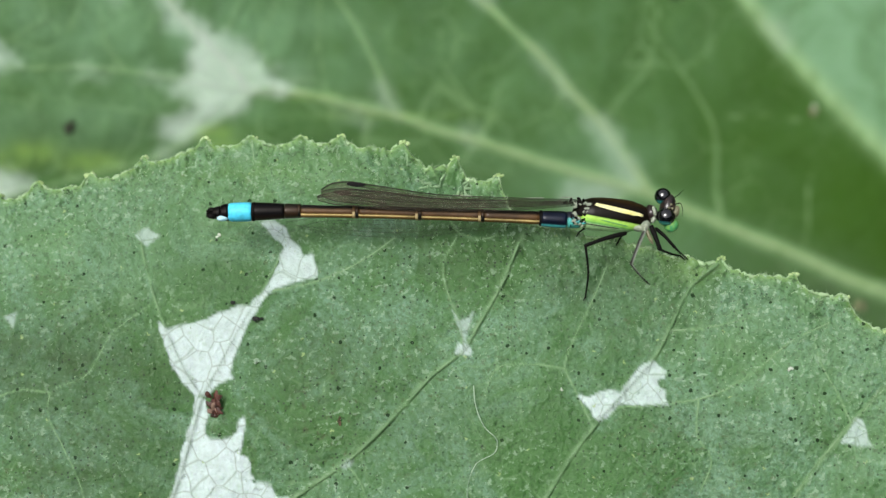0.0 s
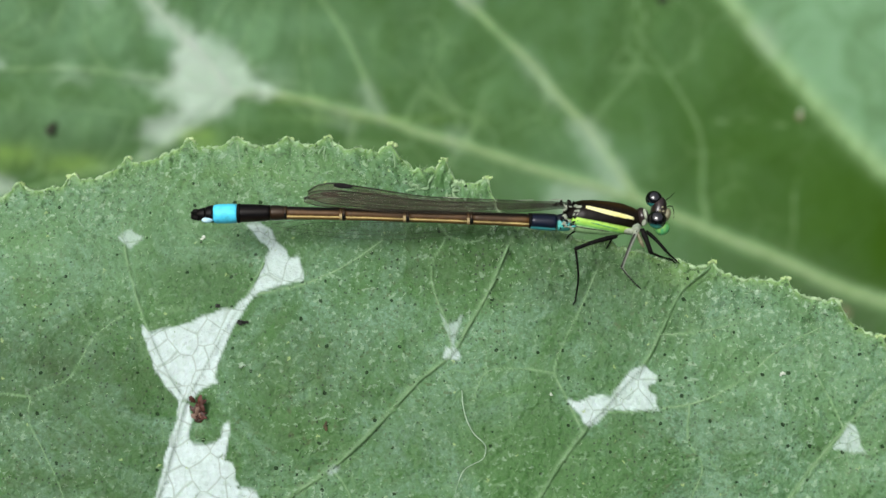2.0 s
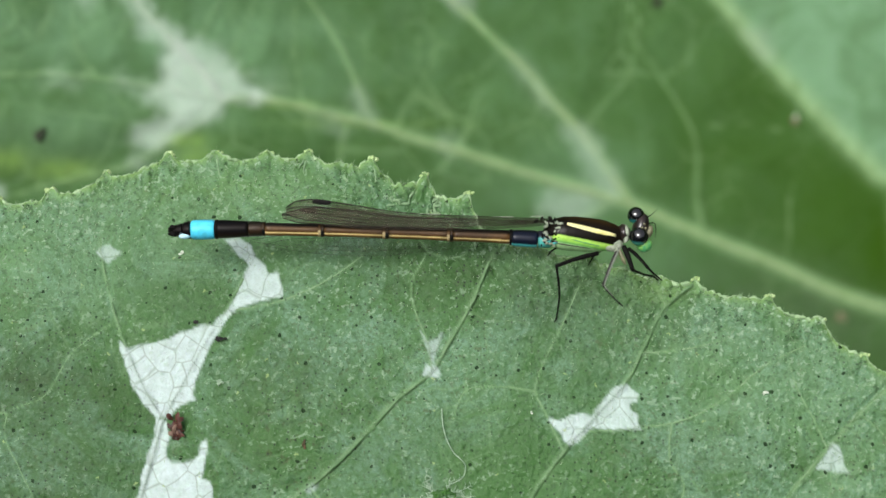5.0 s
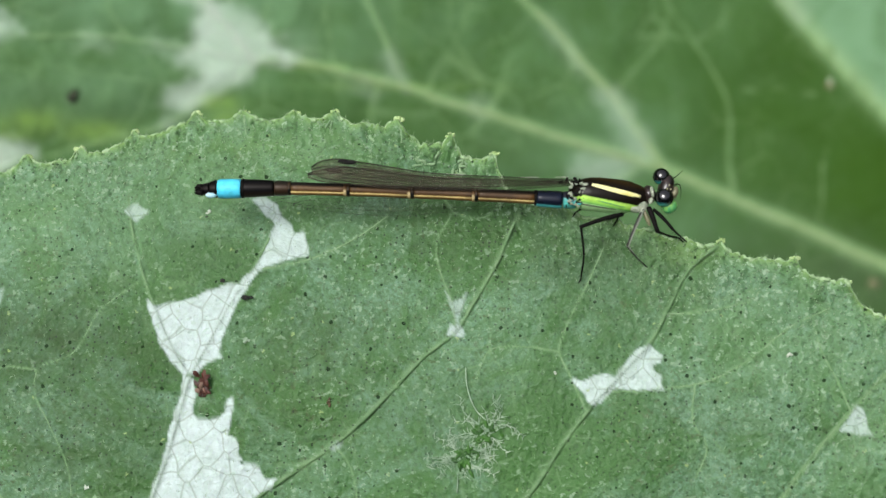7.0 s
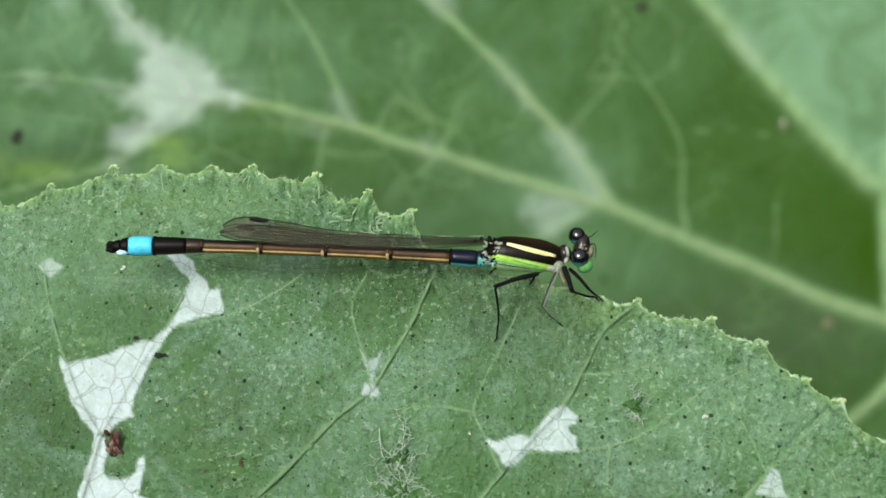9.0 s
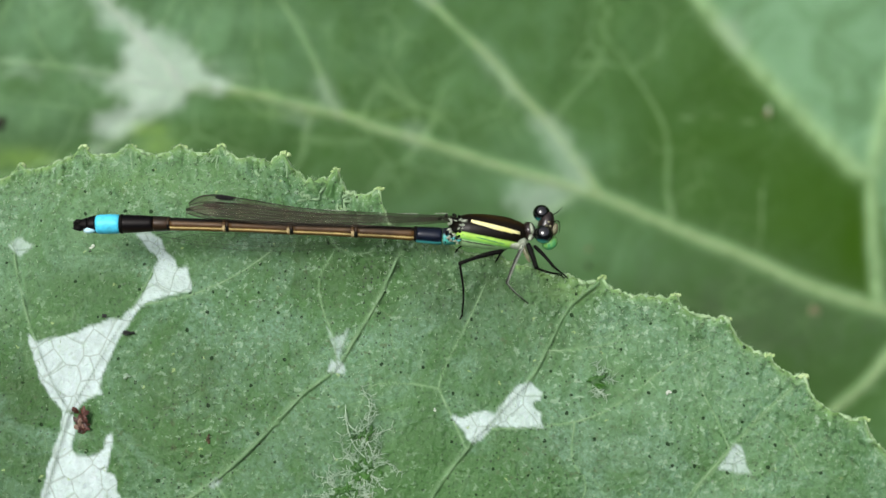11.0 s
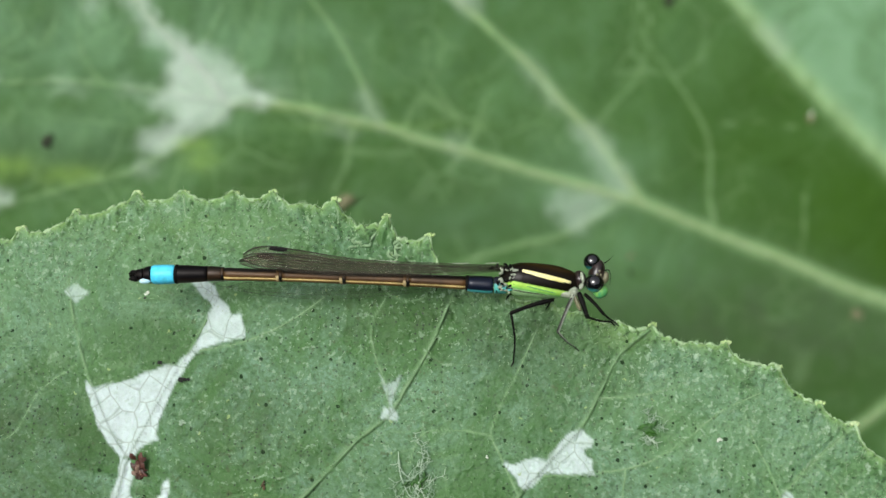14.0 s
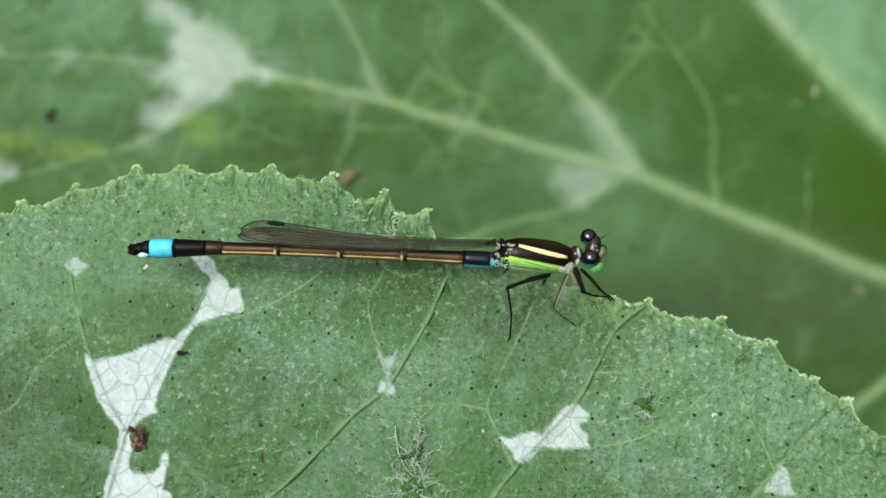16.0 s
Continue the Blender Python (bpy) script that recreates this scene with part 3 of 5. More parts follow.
def near_leaf():
    base = spot(0.0, 2230.0, near_height(np.float64(0), np.float64(2230)))
    leaf = thing("squash_leaf", base, "grey-green squash leaf with silver blotches and toothed margin", "leaf", "leaves of the squash plant")
    cols = np.unique(np.concatenate([np.linspace(-955, -140, 60), np.arange(-140, 1830, 3.2), np.linspace(1830, 2015, 24)]))
    me, verts = lamina(cols, near_margin, near_foot, 1010, 215, 40, near_height, NEAR_RIBS, NEAR_BLOTCHES, thick=0.26, seed=3, jag=2.0, soft_edge=1.2,
                       yellows=[(420, 300, 300, 40, 0.10), (1230, 475, 60, 24, 0.3)], wrinkle=0.18, rib_width=0.8, groove=0.42,
                       pale_areas=[(1450, 600, 380, 230, 0.44), (1180, 620, 260, 160, 0.22), (1560, 800, 170, 130, 0.42), (150, 400, 380, 120, 0.50), (330, 370, 260, 90, 0.40), (520, 290, 200, 60, 0.45), (760, 560, 120, 60, 0.14), (1000, 620, 200, 150, 0.18)],
                       dull_areas=[(640, 480, 160, 70, 0.35), (860, 440, 240, 70, 0.85), (1060, 480, 190, 70, 0.9), (700, 760, 260, 110, 0.45), (580, 690, 200, 150, 0.6), (110, 660, 230, 105, 1.0), (560, 640, 140, 130, 0.55), (230, 640, 70, 70, 0.85), (170, 820, 170, 110, 0.8),
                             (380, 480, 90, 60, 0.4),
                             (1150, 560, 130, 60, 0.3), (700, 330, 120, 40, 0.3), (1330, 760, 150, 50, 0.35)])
    part("blade", finish(me, verts, base), SKIN, leaf)
    for line, w0, w1, *_ in NEAR_RIBS:
        pts = spline(line, 10 * len(line))
        h = near_height(pts[:, 0], pts[:, 1])
        r = np.linspace(w0, w1, len(pts)) * 0.0185
        for poly, amount in NEAR_BLOTCHES:
            h = h - 0.16 * amount * inside(pts[:, 0], pts[:, 1], poly)
        part("vein", Shape().tube(spot(pts[:, 0], pts[:, 1], h + 0.04), r * (1 + 0.25 * value_noise(pts[:, 0] / 9, pts[:, 1] / 9, 19)), 8, flat=0.20), RIB if w0 > 4 else FINE_RIB, leaf, origin=base)
    rs = np.random.RandomState(5)
    for i in BIG_TEETH:
        a, b = TEETH[i]
        top = near_margin(np.array([float(a)]))[0]
        h = near_height(float(a), top) - 0.05
        s = rs.uniform(0.8, 1.25)
        tip = Shape()
        for k in range(5):
            x, y = a - 5 + k * 3.0 + rs.uniform(-2, 2), top + 3.5 - 2.5 * math.sin(k * 0.8) + rs.uniform(-1.5, 1.5)
            tip.ball(spot(x, y, h + rs.uniform(0.02, 0.14)), rs.uniform(0.08, 0.17, 3) * s, (0, 0, rs.uniform(0, 180)), 6, 8, 0.25, i + k)
        tooth = part("tooth", tip, TIP, leaf, "yellowish swollen leaf tooth", origin=base)
        for k in range(4 if a < 905 else 0):          # little ridges that fan out below the tooth
            th, size = math.radians(90 + rs.uniform(-62, 62)), rs.uniform(16, 46)
            u = np.linspace(0.05, 1, 7)
            sway = rs.uniform(-4, 4) * np.sin(u * 3.0)
            x, y = a + size * u * math.cos(th) + sway, top + 3 + size * u * math.sin(th)
            keep = y > near_margin(x) + 4
            x, y = x[keep], y[keep]
            if len(x) < 4:
                continue
            part("ridge", Shape().tube(spot(x, y, near_height(x, y) + 0.16), np.linspace(0.095, 0.030, len(x)), 6, flat=0.5), CRINKLE, tooth, origin=base)
    # the pale thickened rim, in stretches from tooth to tooth
    for (a0, _), (a1, _) in zip(TEETH[:-1], TEETH[1:]):
        x = np.linspace(a0, a1, max(14, int((a1 - a0) / 2.6)))
        y = near_margin(x) + 1.2 + 1.3 * value_noise(x / 3.1, x * 0 + 4, 15)
        part("rim", Shape().tube(spot(x, y, near_height(x, y) + 0.16 * value_noise(x / 9, x * 0, 12)), 0.11 + 0.075 * value_noise(x / 3.6, x * 0 + 2, 13), 6), RIM, leaf, origin=base)
    # crinkles of the curled margin
    for k in range(34):
        a = float(np.clip(rs.normal(800, 65), 670, 896))
        b = near_margin(np.array([a]))[0] + rs.uniform(4, 60)
        th, size = rs.normal(1.3, 0.8), rs.uniform(10, 30)
        s = np.linspace(-0.5, 0.5, 9)
        wave = rs.uniform(2, 6) * np.sin(s * rs.uniform(4, 9) + rs.uniform(0, 6))
        aa, bb = a + size * s * math.cos(th) + wave * math.sin(th), b - size * s * math.sin(th) + wave * math.cos(th)
        part("crinkle", Shape().tube(spot(aa, bb, near_height(aa, bb) + 0.13 + 0.04 * np.cos(s * 6)), 0.095 * np.cos(s * 2.9) + 0.006, 7, flat=0.6), CRINKLE, leaf, origin=base)
    # short pale hairs, densest by the margin
    hairs = Shape()
    for k in range(2600):
        a = rs.uniform(-100, 1800)
        top = near_margin(np.array([a]))[0]
        b = top + (rs.exponential(70) if k % 3 else rs.uniform(0, 700)) + 2
        if b > 1000:
            continue
        size = rs.uniform(2.5, 6.5)
        th = rs.normal(1.2, 0.75)
        bend = rs.uniform(-0.9, 0.9)
        s = np.array([0, 0.5, 1.0])
        aa, bb = a + size * s * np.cos(th + bend * s), b - size * s * np.sin(th + bend * s)
        hairs.tube(spot(aa, bb, near_height(aa, bb) + 0.25 + 0.1 * s), np.array([0.022, 0.022, 0.010]), 3, caps=False)
    tagged(part("down", hairs, HAIR, leaf, "short pale leaf hairs", origin=base), kind="stuff")
    # hairs that stand over the margin
    fringe = Shape()
    for k in range(420):
        a = rs.uniform(-60, 1780)
        top = near_margin(np.array([a]))[0]
        size = rs.uniform(4, 11)
        th = rs.normal(1.5, 0.5)
        s = np.array([0, 0.6, 1.0])
        aa, bb = a + size * s * np.cos(th), top + 2 - size * s * np.sin(th)
        fringe.tube(spot(aa, bb, near_height(a, top) - 0.05 + 0.2 * s), np.array([0.03, 0.02, 0.008]), 3, caps=False)
    tagged(part("fringe", fringe, HAIR, leaf, "fine hairs along the leaf margin", origin=base), kind="stuff")
    stalk(leaf, base, (-30, -40), 2.6)
    return leaf


def stalk(leaf, base, shift, radius):
    """The stalk: from under the blade down to the soil."""
    start = F @ Vector((base[0] * MM, base[1] * MM, (base[2] - 1.0) * MM))
    foot = Vector((start.x + shift[0] * MM, start.y + shift[1] * MM, -0.01))
    back = F.inverted()
    pts = []
    for u in np.linspace(0, 1, 12):
        p = start.lerp(foot, u)
        p.y -= 0.02 * math.sin(u * math.pi)
        q = back @ p
        pts.append((q.x / MM, q.y / MM, q.z / MM))
    part("stalk", Shape().tube(pts, np.linspace(radius, radius * 1.5, 12), 12), STALK, leaf, "ribbed pale green leaf stalk", origin=base)


# ---- the far leaf ----
def far_margin(a):
    x = np.clip((a - 900) / 1500.0, -1, 1)
    return 300 - 1050 * np.sqrt(1 - np.abs(x) ** 2.4) + 6 * value_noise(a / 30, a * 0 + 1.5, 61)


def far_foot(a):
    x = np.clip((a - 900) / 1500.0, -1, 1)
    return 302 + 1150 * np.sqrt(1 - np.abs(x) ** 2.4) + 6 * value_noise(a / 30, a * 0 + 5.5, 62)


def far_height(a, b):
    x, y = np.clip((a - 784) / 784.0, -1.7, 2.05), np.clip((b - 441) / 441.0, -2.7, 2.4)
    turn = np.maximum(-0.2 - np.maximum(x, -1.3), 0) ** 2          # towards the tip the blade levels out
    return -98 - 24 * x - 8 * y - 4 * turn


FAR_RIBS, FAR_BLOTCHES, FAR_PALES = [], [], []
rib(FAR_RIBS, 13, 7, (1751, 569), (1681, 551), (1636, 536), (1585, 523), (1517, 500), (1469, 480), (1420, 456), (1371, 436), (1323, 417), (1274, 396), (1226, 376), (1163, 348), (1110, 331), (1033, 310), (935, 279), (838, 248), (770, 229), (702, 205), (644, 194), (546, 168), (488, 160), (439, 163))
rib(FAR_RIBS, 7, 4, (439, 163), (400, 109), (352, 59), (308, 13), (279, -27), (246, -102), (208, -242))
rib(FAR_RIBS, 3.6, 2.4, (449, 163), (351, 146), (253, 130), (155, 119), (57, 121), (-91, 104), (-288, 102))
rib(FAR_RIBS, 4, 2, (439, 170), (390, 214), (335, 246), (281, 276), (183, 302), (74, 332), (-45, 366))
rib(FAR_RIBS, 9, 4.5, (1154, 347), (1110, 283), (1062, 217), (1004, 155), (965, 107), (926, 70), (868, 15), (829, -20), (762, -95), (646, -236))
rib(FAR_RIBS, 5, 2.5, (699, 204), (683, 162), (654, 92), (615, 22), (586, -18), (538, -108))
rib(FAR_RIBS, 3.6, 1.2, (1280, 394), (1268, 336), (1268, 286), (1265, 232), (1248, 192), (1227, 157), (1193, 107), (1159, 58), (1149, -12))
rib(FAR_RIBS, 16, 10, (1617, 302), (1590, 292), (1555, 257), (1516, 221), (1468, 170), (1419, 118), (1375, 66), (1337, 20), (1303, -20), (1206, -133), (1081, -309), turned=True)
rib(FAR_RIBS, 12, 10, (1634, 534), (1626, 458), (1622, 399), (1619, 344), (1617, 305), turned=True)
rib(FAR_RIBS, 14, 9, (1617, 305), (1631, 240), (1647, 171), (1660, 112), (1674, 62), (1700, -17), (1748, -166), turned=True)
rib(FAR_RIBS, 11, 6, (1751, 569), (1688, 583), (1659, 609), (1615, 665), (1586, 692), (1557, 715), (1518, 747), (1421, 837), (1275, 987))
rib(FAR_RIBS, 11, 6, (1751, 569), (1889, 675), (2027, 834), (2155, 1012))
rib(FAR_RIBS, 11, 6, (1751, 569), (1907, 536), (2083, 495), (2249, 474))
rib(FAR_RIBS, 5, 3, (1120, 337), (1072, 367), (1013, 401), (935, 418), (877, 438), (740, 502))
rib(FAR_RIBS, 4, 2.2, (655, 202), (650, 232), (643, 271), (619, 321))
rib(FAR_RIBS, 2.4, 1.4, (1076, 199), (1114, 159), (1143, 124), (1158, 75), (1167, 6))
rib(FAR_RIBS, 2.2, 1.2, (1423, 450), (1429, 400), (1431, 331), (1439, 301))
rib(FAR_RIBS, 1.8, 1.0, (1284, 208), (1351, 204), (1419, 214))
rib(FAR_RIBS, 2.2, 1.2, (449, 100), (469, 50), (489, 10), (499, -39))
rib(FAR_RIBS, 2.0, 1.2, (396, 59), (421, 15), (440, -30))
rib(FAR_RIBS, 2.4, 1.4, (219, 122), (185, 67), (181, 17), (187, -43))
rib(FAR_RIBS, 2.2, 1.4, (576, 171), (571, 121), (562, 51), (567, -8))
rib(FAR_RIBS, 2.0, 1.2, (838, 246), (829, 183), (785, 113), (780, 54))
rib(FAR_RIBS, 2.0, 1.2, (926, 75), (887, 114), (839, 134))
rib(FAR_RIBS, 2.2, 1.2, (1211, 120), (1250, 91), (1264, 52))
rib(FAR_RIBS, 2.4, 1.4, (1591, 687), (1645, 677), (1713, 691))
stain(FAR_BLOTCHES, 0.95, (251, -27), (276, -12), (294, 16), (301, 36), (285, 54), (315, 58), (352, 71), (337, 91), (328, 108), (341, 131), (302, 148), (308, 164), (353, 175), (336, 198), (297, 214), (266, 226), (291, 236), (303, 256), (342, 239), (395, 211), (427, 183), (444, 167), (478, 165), (531, 160), (517, 146), (476, 126), (449, 100), (425, 68), (391, 61), (352, 43), (321, 20), (306, -17), (294, -42), (255, -42))
stain(FAR_BLOTCHES, 0.55, (266, 280), (291, 268), (315, 266), (309, 280), (283, 290))
stain(FAR_BLOTCHES, 0.7, (184, -23), (226, -31), (221, -3), (196, 5))
stain(FAR_BLOTCHES, 0.35, (243, 136), (258, 108), (275, 128), (312, 136), (331, 150), (282, 150))
stain(FAR_BLOTCHES, 0.3, (136, 121), (156, 95), (167, 119), (204, 125), (185, 139), (116, 134))
stain(FAR_BLOTCHES, 0.85, (-80, 70), (0, 82), (18, 92), (38, 112), (-10, 124), (-80, 124))
stain(FAR_BLOTCHES, 0.85, (-80, 300), (32, 304), (62, 322), (30, 345), (-40, 390), (-80, 390))
stain(FAR_BLOTCHES, 0.5, (984, 344), (1008, 326), (1042, 317), (1091, 327), (1118, 335), (1074, 365), (1044, 394), (1008, 374))
stain(FAR_BLOTCHES, 0.42, (1147, 343), (1122, 283), (1072, 213), (1033, 193), (1054, 255), (1081, 305), (1115, 327))
stain(FAR_BLOTCHES, 0.35, (1033, 190), (994, 145), (955, 90), (941, 83), (965, 130), (1004, 180))
stain(FAR_BLOTCHES, 0.35, (683, 132), (706, 204), (683, 200), (661, 157))
stain(FAR_BLOTCHES, 0.3, (600, 193), (661, 204), (648, 228), (634, 219))
stain(FAR_BLOTCHES, 0.3, (809, 241), (833, 218), (850, 247), (838, 255))
stain(FAR_BLOTCHES, 0.55, (805, -40), (860, -43), (866, 13), (834, -7))
stain(FAR_BLOTCHES, 0.28, (1337, 30), (1366, 36), (1409, 29), (1405, 54), (1400, 83), (1382, 89))
stain(FAR_BLOTCHES, 0.2, (488, 138), (517, 110), (542, 121), (546, 156), (517, 155))
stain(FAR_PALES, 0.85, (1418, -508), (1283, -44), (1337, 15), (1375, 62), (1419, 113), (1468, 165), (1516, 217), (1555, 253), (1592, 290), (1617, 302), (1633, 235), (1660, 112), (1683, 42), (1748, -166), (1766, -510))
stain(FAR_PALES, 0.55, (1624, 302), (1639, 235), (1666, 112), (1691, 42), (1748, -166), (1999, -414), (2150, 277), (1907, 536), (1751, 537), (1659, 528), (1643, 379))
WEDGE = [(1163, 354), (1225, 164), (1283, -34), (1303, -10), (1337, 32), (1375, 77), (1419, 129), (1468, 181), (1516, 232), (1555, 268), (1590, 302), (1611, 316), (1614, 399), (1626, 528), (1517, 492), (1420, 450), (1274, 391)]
SINUS = [(1659, 374), (1711, 309), (1867, 338), (1907, 447), (1810, 537), (1751, 547), (1683, 533), (1665, 478)]


def far_leaf():
    base = spot(1759.0, 566.0, far_height(np.float64(1759), np.float64(566)))
    leaf = thing("squash_leaf", base, "broad green squash leaf with pale veins behind the near leaf", "leaf", "leaves of the squash plant")
    cols = np.unique(np.concatenate([np.linspace(-595, -160, 30), np.arange(-160, 1960, 5.0), np.linspace(1960, 2395, 32)]))
    me, verts = lamina(cols, far_margin, far_foot, 760, 250, 36, far_height, FAR_RIBS, FAR_BLOTCHES, pales=FAR_PALES, thick=0.35, seed=21, jag=9.0, rib_rise=0.30, rib_width=1.05, rib_full=13.0, soft_edge=11.0,
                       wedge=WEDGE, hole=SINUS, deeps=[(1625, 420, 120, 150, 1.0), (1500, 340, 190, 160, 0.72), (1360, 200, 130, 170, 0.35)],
                       dull_areas=[(540, 300, 120, 40, 0.45), (1330, 560, 420, 130, 1.0), (900, 360, 300, 90, 0.5), (120, 240, 200, 60, 0.4)],
                       pale_areas=[(180, 40, 380, 140, 0.65), (140, 220, 300, 90, 0.45), (480, 60, 300, 150, 0.6), (800, 60, 300, 160, 0.30), (960, 350, 210, 80, 0.45), (1120, 430, 160, 80, 0.40), (1060, 290, 110, 100, 0.45)],
                       quilt=0.5, yellows=[(50, 272, 60, 20, 0.75), (155, 284, 50, 18, 0.8), (375, 236, 36, 14, 0.8), (392, 262, 30, 20, 0.6), (20, 292, 60, 14, 0.4), (700, 205, 160, 6, 0.25), (560, 172, 60, 8, 0.35)])
    part("blade", finish(me, verts, base), FAR_SKIN, leaf)
    for line, w0, w1, *flush in FAR_RIBS:
        if w0 <= 5 or flush:
            continue
        pts = spline(line, 8 * len(line))
        h = far_height(pts[:, 0], pts[:, 1])
        for poly, amount in FAR_BLOTCHES:
            h = h - (1.1 if amount > 0.7 else 0.0) * inside(pts[:, 0], pts[:, 1], poly)
        r = np.linspace(w0, w1, len(pts)) * 0.026
        part("vein", Shape().tube(spot(pts[:, 0], pts[:, 1], h + 0.22), r * (0.5 + 0.5 * min(1.0, w0 / 10.0)), 8, flat=0.5), FAR_RIB, leaf, origin=base)
    stalk(leaf, base, (20, 30), 4.0)
    return leaf


def ground():
    n = 60
    g = np.linspace(-1, 1, n)
    g = np.sign(g) * np.abs(g) ** 3 * 60
    x, y = np.meshgrid(g, g, indexing="ij")
    z = 0.02 * value_noise(x * 9, y * 9, 71) * (np.hypot(x, y) < 6)
    idx = np.arange(n * n).reshape(n, n)
    f = np.stack([idx[:-1, :-1], idx[1:, :-1], idx[1:, 1:], idx[:-1, 1:]], -1).reshape(-1, 4)
    me = bpy.data.meshes.new("ground")
    me.from_pydata(np.stack([x, y, z], -1).reshape(-1, 3).tolist(), [], f.tolist())
    me.materials.append(SOIL)
    return tagged(new("ground", me), "dark crumbly garden soil below the plants", "ground", kind="structure")


def backdrop():
    """An unseen ring added to block low sky light and darken reflections, in place of dense planting."""
    n, m = 72, 14
    th = np.linspace(0, 2 * np.pi, n + 1)[:-1]
    z = np.linspace(-0.05, 1.35, m)
    t, zz = np.meshgrid(th, z, indexing="ij")
    r = 1.6 + 0.12 * value_noise(t * 6, zz * 5, 81) + 0.05 * value_noise(t * 19, zz * 14, 82)
    zz = zz + (zz > 1.3) * 0.12 * value_noise(t * 9, t * 0, 83)
    idx = np.arange(n * m).reshape(n, m)
    nxt = np.roll(idx, -1, 0)
    f = np.stack([idx[:, :-1], idx[:, 1:], nxt[:, 1:], nxt[:, :-1]], -1).reshape(-1, 4)
    me = bpy.data.meshes.new("backdrop")
    me.from_pydata(np.stack([r * np.cos(t), r * np.sin(t), zz], -1).reshape(-1, 3).tolist(), [], f.tolist())
    me.materials.append(RING_GREEN)
    ob = tagged(new("backdrop", me), "dense dark green planting all round", "foliage", kind="structure")
    ob.modifiers.new("depth", "SOLIDIFY").thickness = 0.08
    return ob


ground()
backdrop()
near_leaf()
far_leaf()


# ---- the damselfly ----
U = FOCUS / GRID          # millimetres per plan unit at the middle plane
SEG = banded_material("abdomen_brown", [(0.0, (0.06, 0.035, 0.012)), (0.09, (0.20, 0.11, 0.03)), (0.17, (0.24, 0.12, 0.03)), (0.195, (0.80, 0.66, 0.30)), (0.275, (0.74, 0.56, 0.22)), (0.31, (0.10, 0.050, 0.014)),
                                        (0.42, (0.075, 0.036, 0.010)), (0.60, (0.125, 0.066, 0.022)), (0.70, (0.060, 0.034, 0.013)), (0.79, (0.006, 0.004, 0.003)), (1.0, (0.010, 0.008, 0.007))], rough=0.42, coat=0.06, spec=0.2, worn=0.45)
NOTCH = banded_material("joint_notch", [(0.0, (0.08, 0.045, 0.015)), (0.12, (0.004, 0.004, 0.004)), (0.42, (0.004, 0.004, 0.004)), (0.50, (0.040, 0.022, 0.009)), (0.80, (0.035, 0.020, 0.008)), (1.0, (0.006, 0.005, 0.004))], rough=0.45, coat=0.0)
SEG_DARK = banded_material("abdomen_dark", [(0.0, (0.02, 0.012, 0.008)), (0.35, (0.004, 0.004, 0.005)), (0.60, (0.010, 0.008, 0.007)), (0.85, (0.003, 0.003, 0.004)), (1.0, (0.005, 0.004, 0.004))], spec=0.10, coat=0.0)
SEG_SMOKE = banded_material("abdomen_smoke", [(0.0, (0.02, 0.012, 0.006)), (0.3, (0.026, 0.015, 0.008)), (0.55, (0.050, 0.028, 0.012)), (0.8, (0.016, 0.012, 0.007)), (1.0, (0.008, 0.006, 0.005))])
SEG_BLUE = banded_material("abdomen_blue", [(0.0, (0.06, 0.50, 0.80)), (0.25, (0.09, 0.72, 1.0)), (0.8, (0.11, 0.76, 1.0)), (1.0, (0.08, 0.62, 0.9))], rough=0.45, coat=0.1, wobble=0.01)
SEG_NAVY = banded_material("abdomen_navy", [(0.0, (0.03, 0.20, 0.24)), (0.10, (0.08, 0.45, 0.48)), (0.20, (0.005, 0.008, 0.018)), (0.6, (0.005, 0.010, 0.026)), (1.0, (0.006, 0.007, 0.012))], rough=0.3)
SEG_CYAN = banded_material("abdomen_cyan", [(0.0, (0.05, 0.28, 0.26)), (0.3, (0.12, 0.60, 0.52)), (0.55, (0.10, 0.42, 0.40)), (0.66, (0.015, 0.02, 0.03)), (1.0, (0.02, 0.02, 0.03))])
CHEST = banded_material("chest_stripes", [(0.0, (0.36, 0.58, 0.28)), (0.035, (0.16, 0.50, 0.10)), (0.06, (0.30, 0.66, 0.12)), (0.12, (0.44, 0.78, 0.12)), (0.17, (0.54, 0.84, 0.16)), (0.195, (0.30, 0.60, 0.10)), (0.21, (0.006, 0.005, 0.003)),
                                          (0.43, (0.007, 0.005, 0.003)), (0.565, (0.006, 0.004, 0.002)),
                                          (0.64, (0.012, 0.007, 0.002)), (0.70, (0.030, 0.018, 0.005)), (0.78, (0.016, 0.010, 0.003)), (0.83, (0.006, 0.004, 0.003)),
                                          (1.0, (0.006, 0.005, 0.004))], rough=0.32, coat=0.0, wobble=0.006, spec=0.14)
BLACK = plain_material("black_horn", (0.004, 0.004, 0.004), (0.009, 0.008, 0.007), 3000, 0.6, spec=0.08, coat=0.0)
BRONZE = plain_material("bronze_horn", (0.006, 0.005, 0.005), (0.036, 0.022, 0.018), 2600, 0.28, spec=0.5, coat=0.2)
PALE_HORN = plain_material("pale_horn", (0.20, 0.25, 0.17), (0.40, 0.44, 0.34), 3000, 0.5)
TAIL_SPOT = plain_material("tail_spot", (0.34, 0.70, 0.86), (0.62, 0.86, 0.94), 1500, 0.4, spec=0.3)
STRIPE = plain_material("shoulder_stripe", (0.82, 0.74, 0.20), (0.98, 0.93, 0.48), 900, 0.35, spec=0.3)
GREEN_HORN = plain_material("green_horn", (0.04, 0.32, 0.14), (0.22, 0.48, 0.09), 2000, 0.35, coat=0.3)
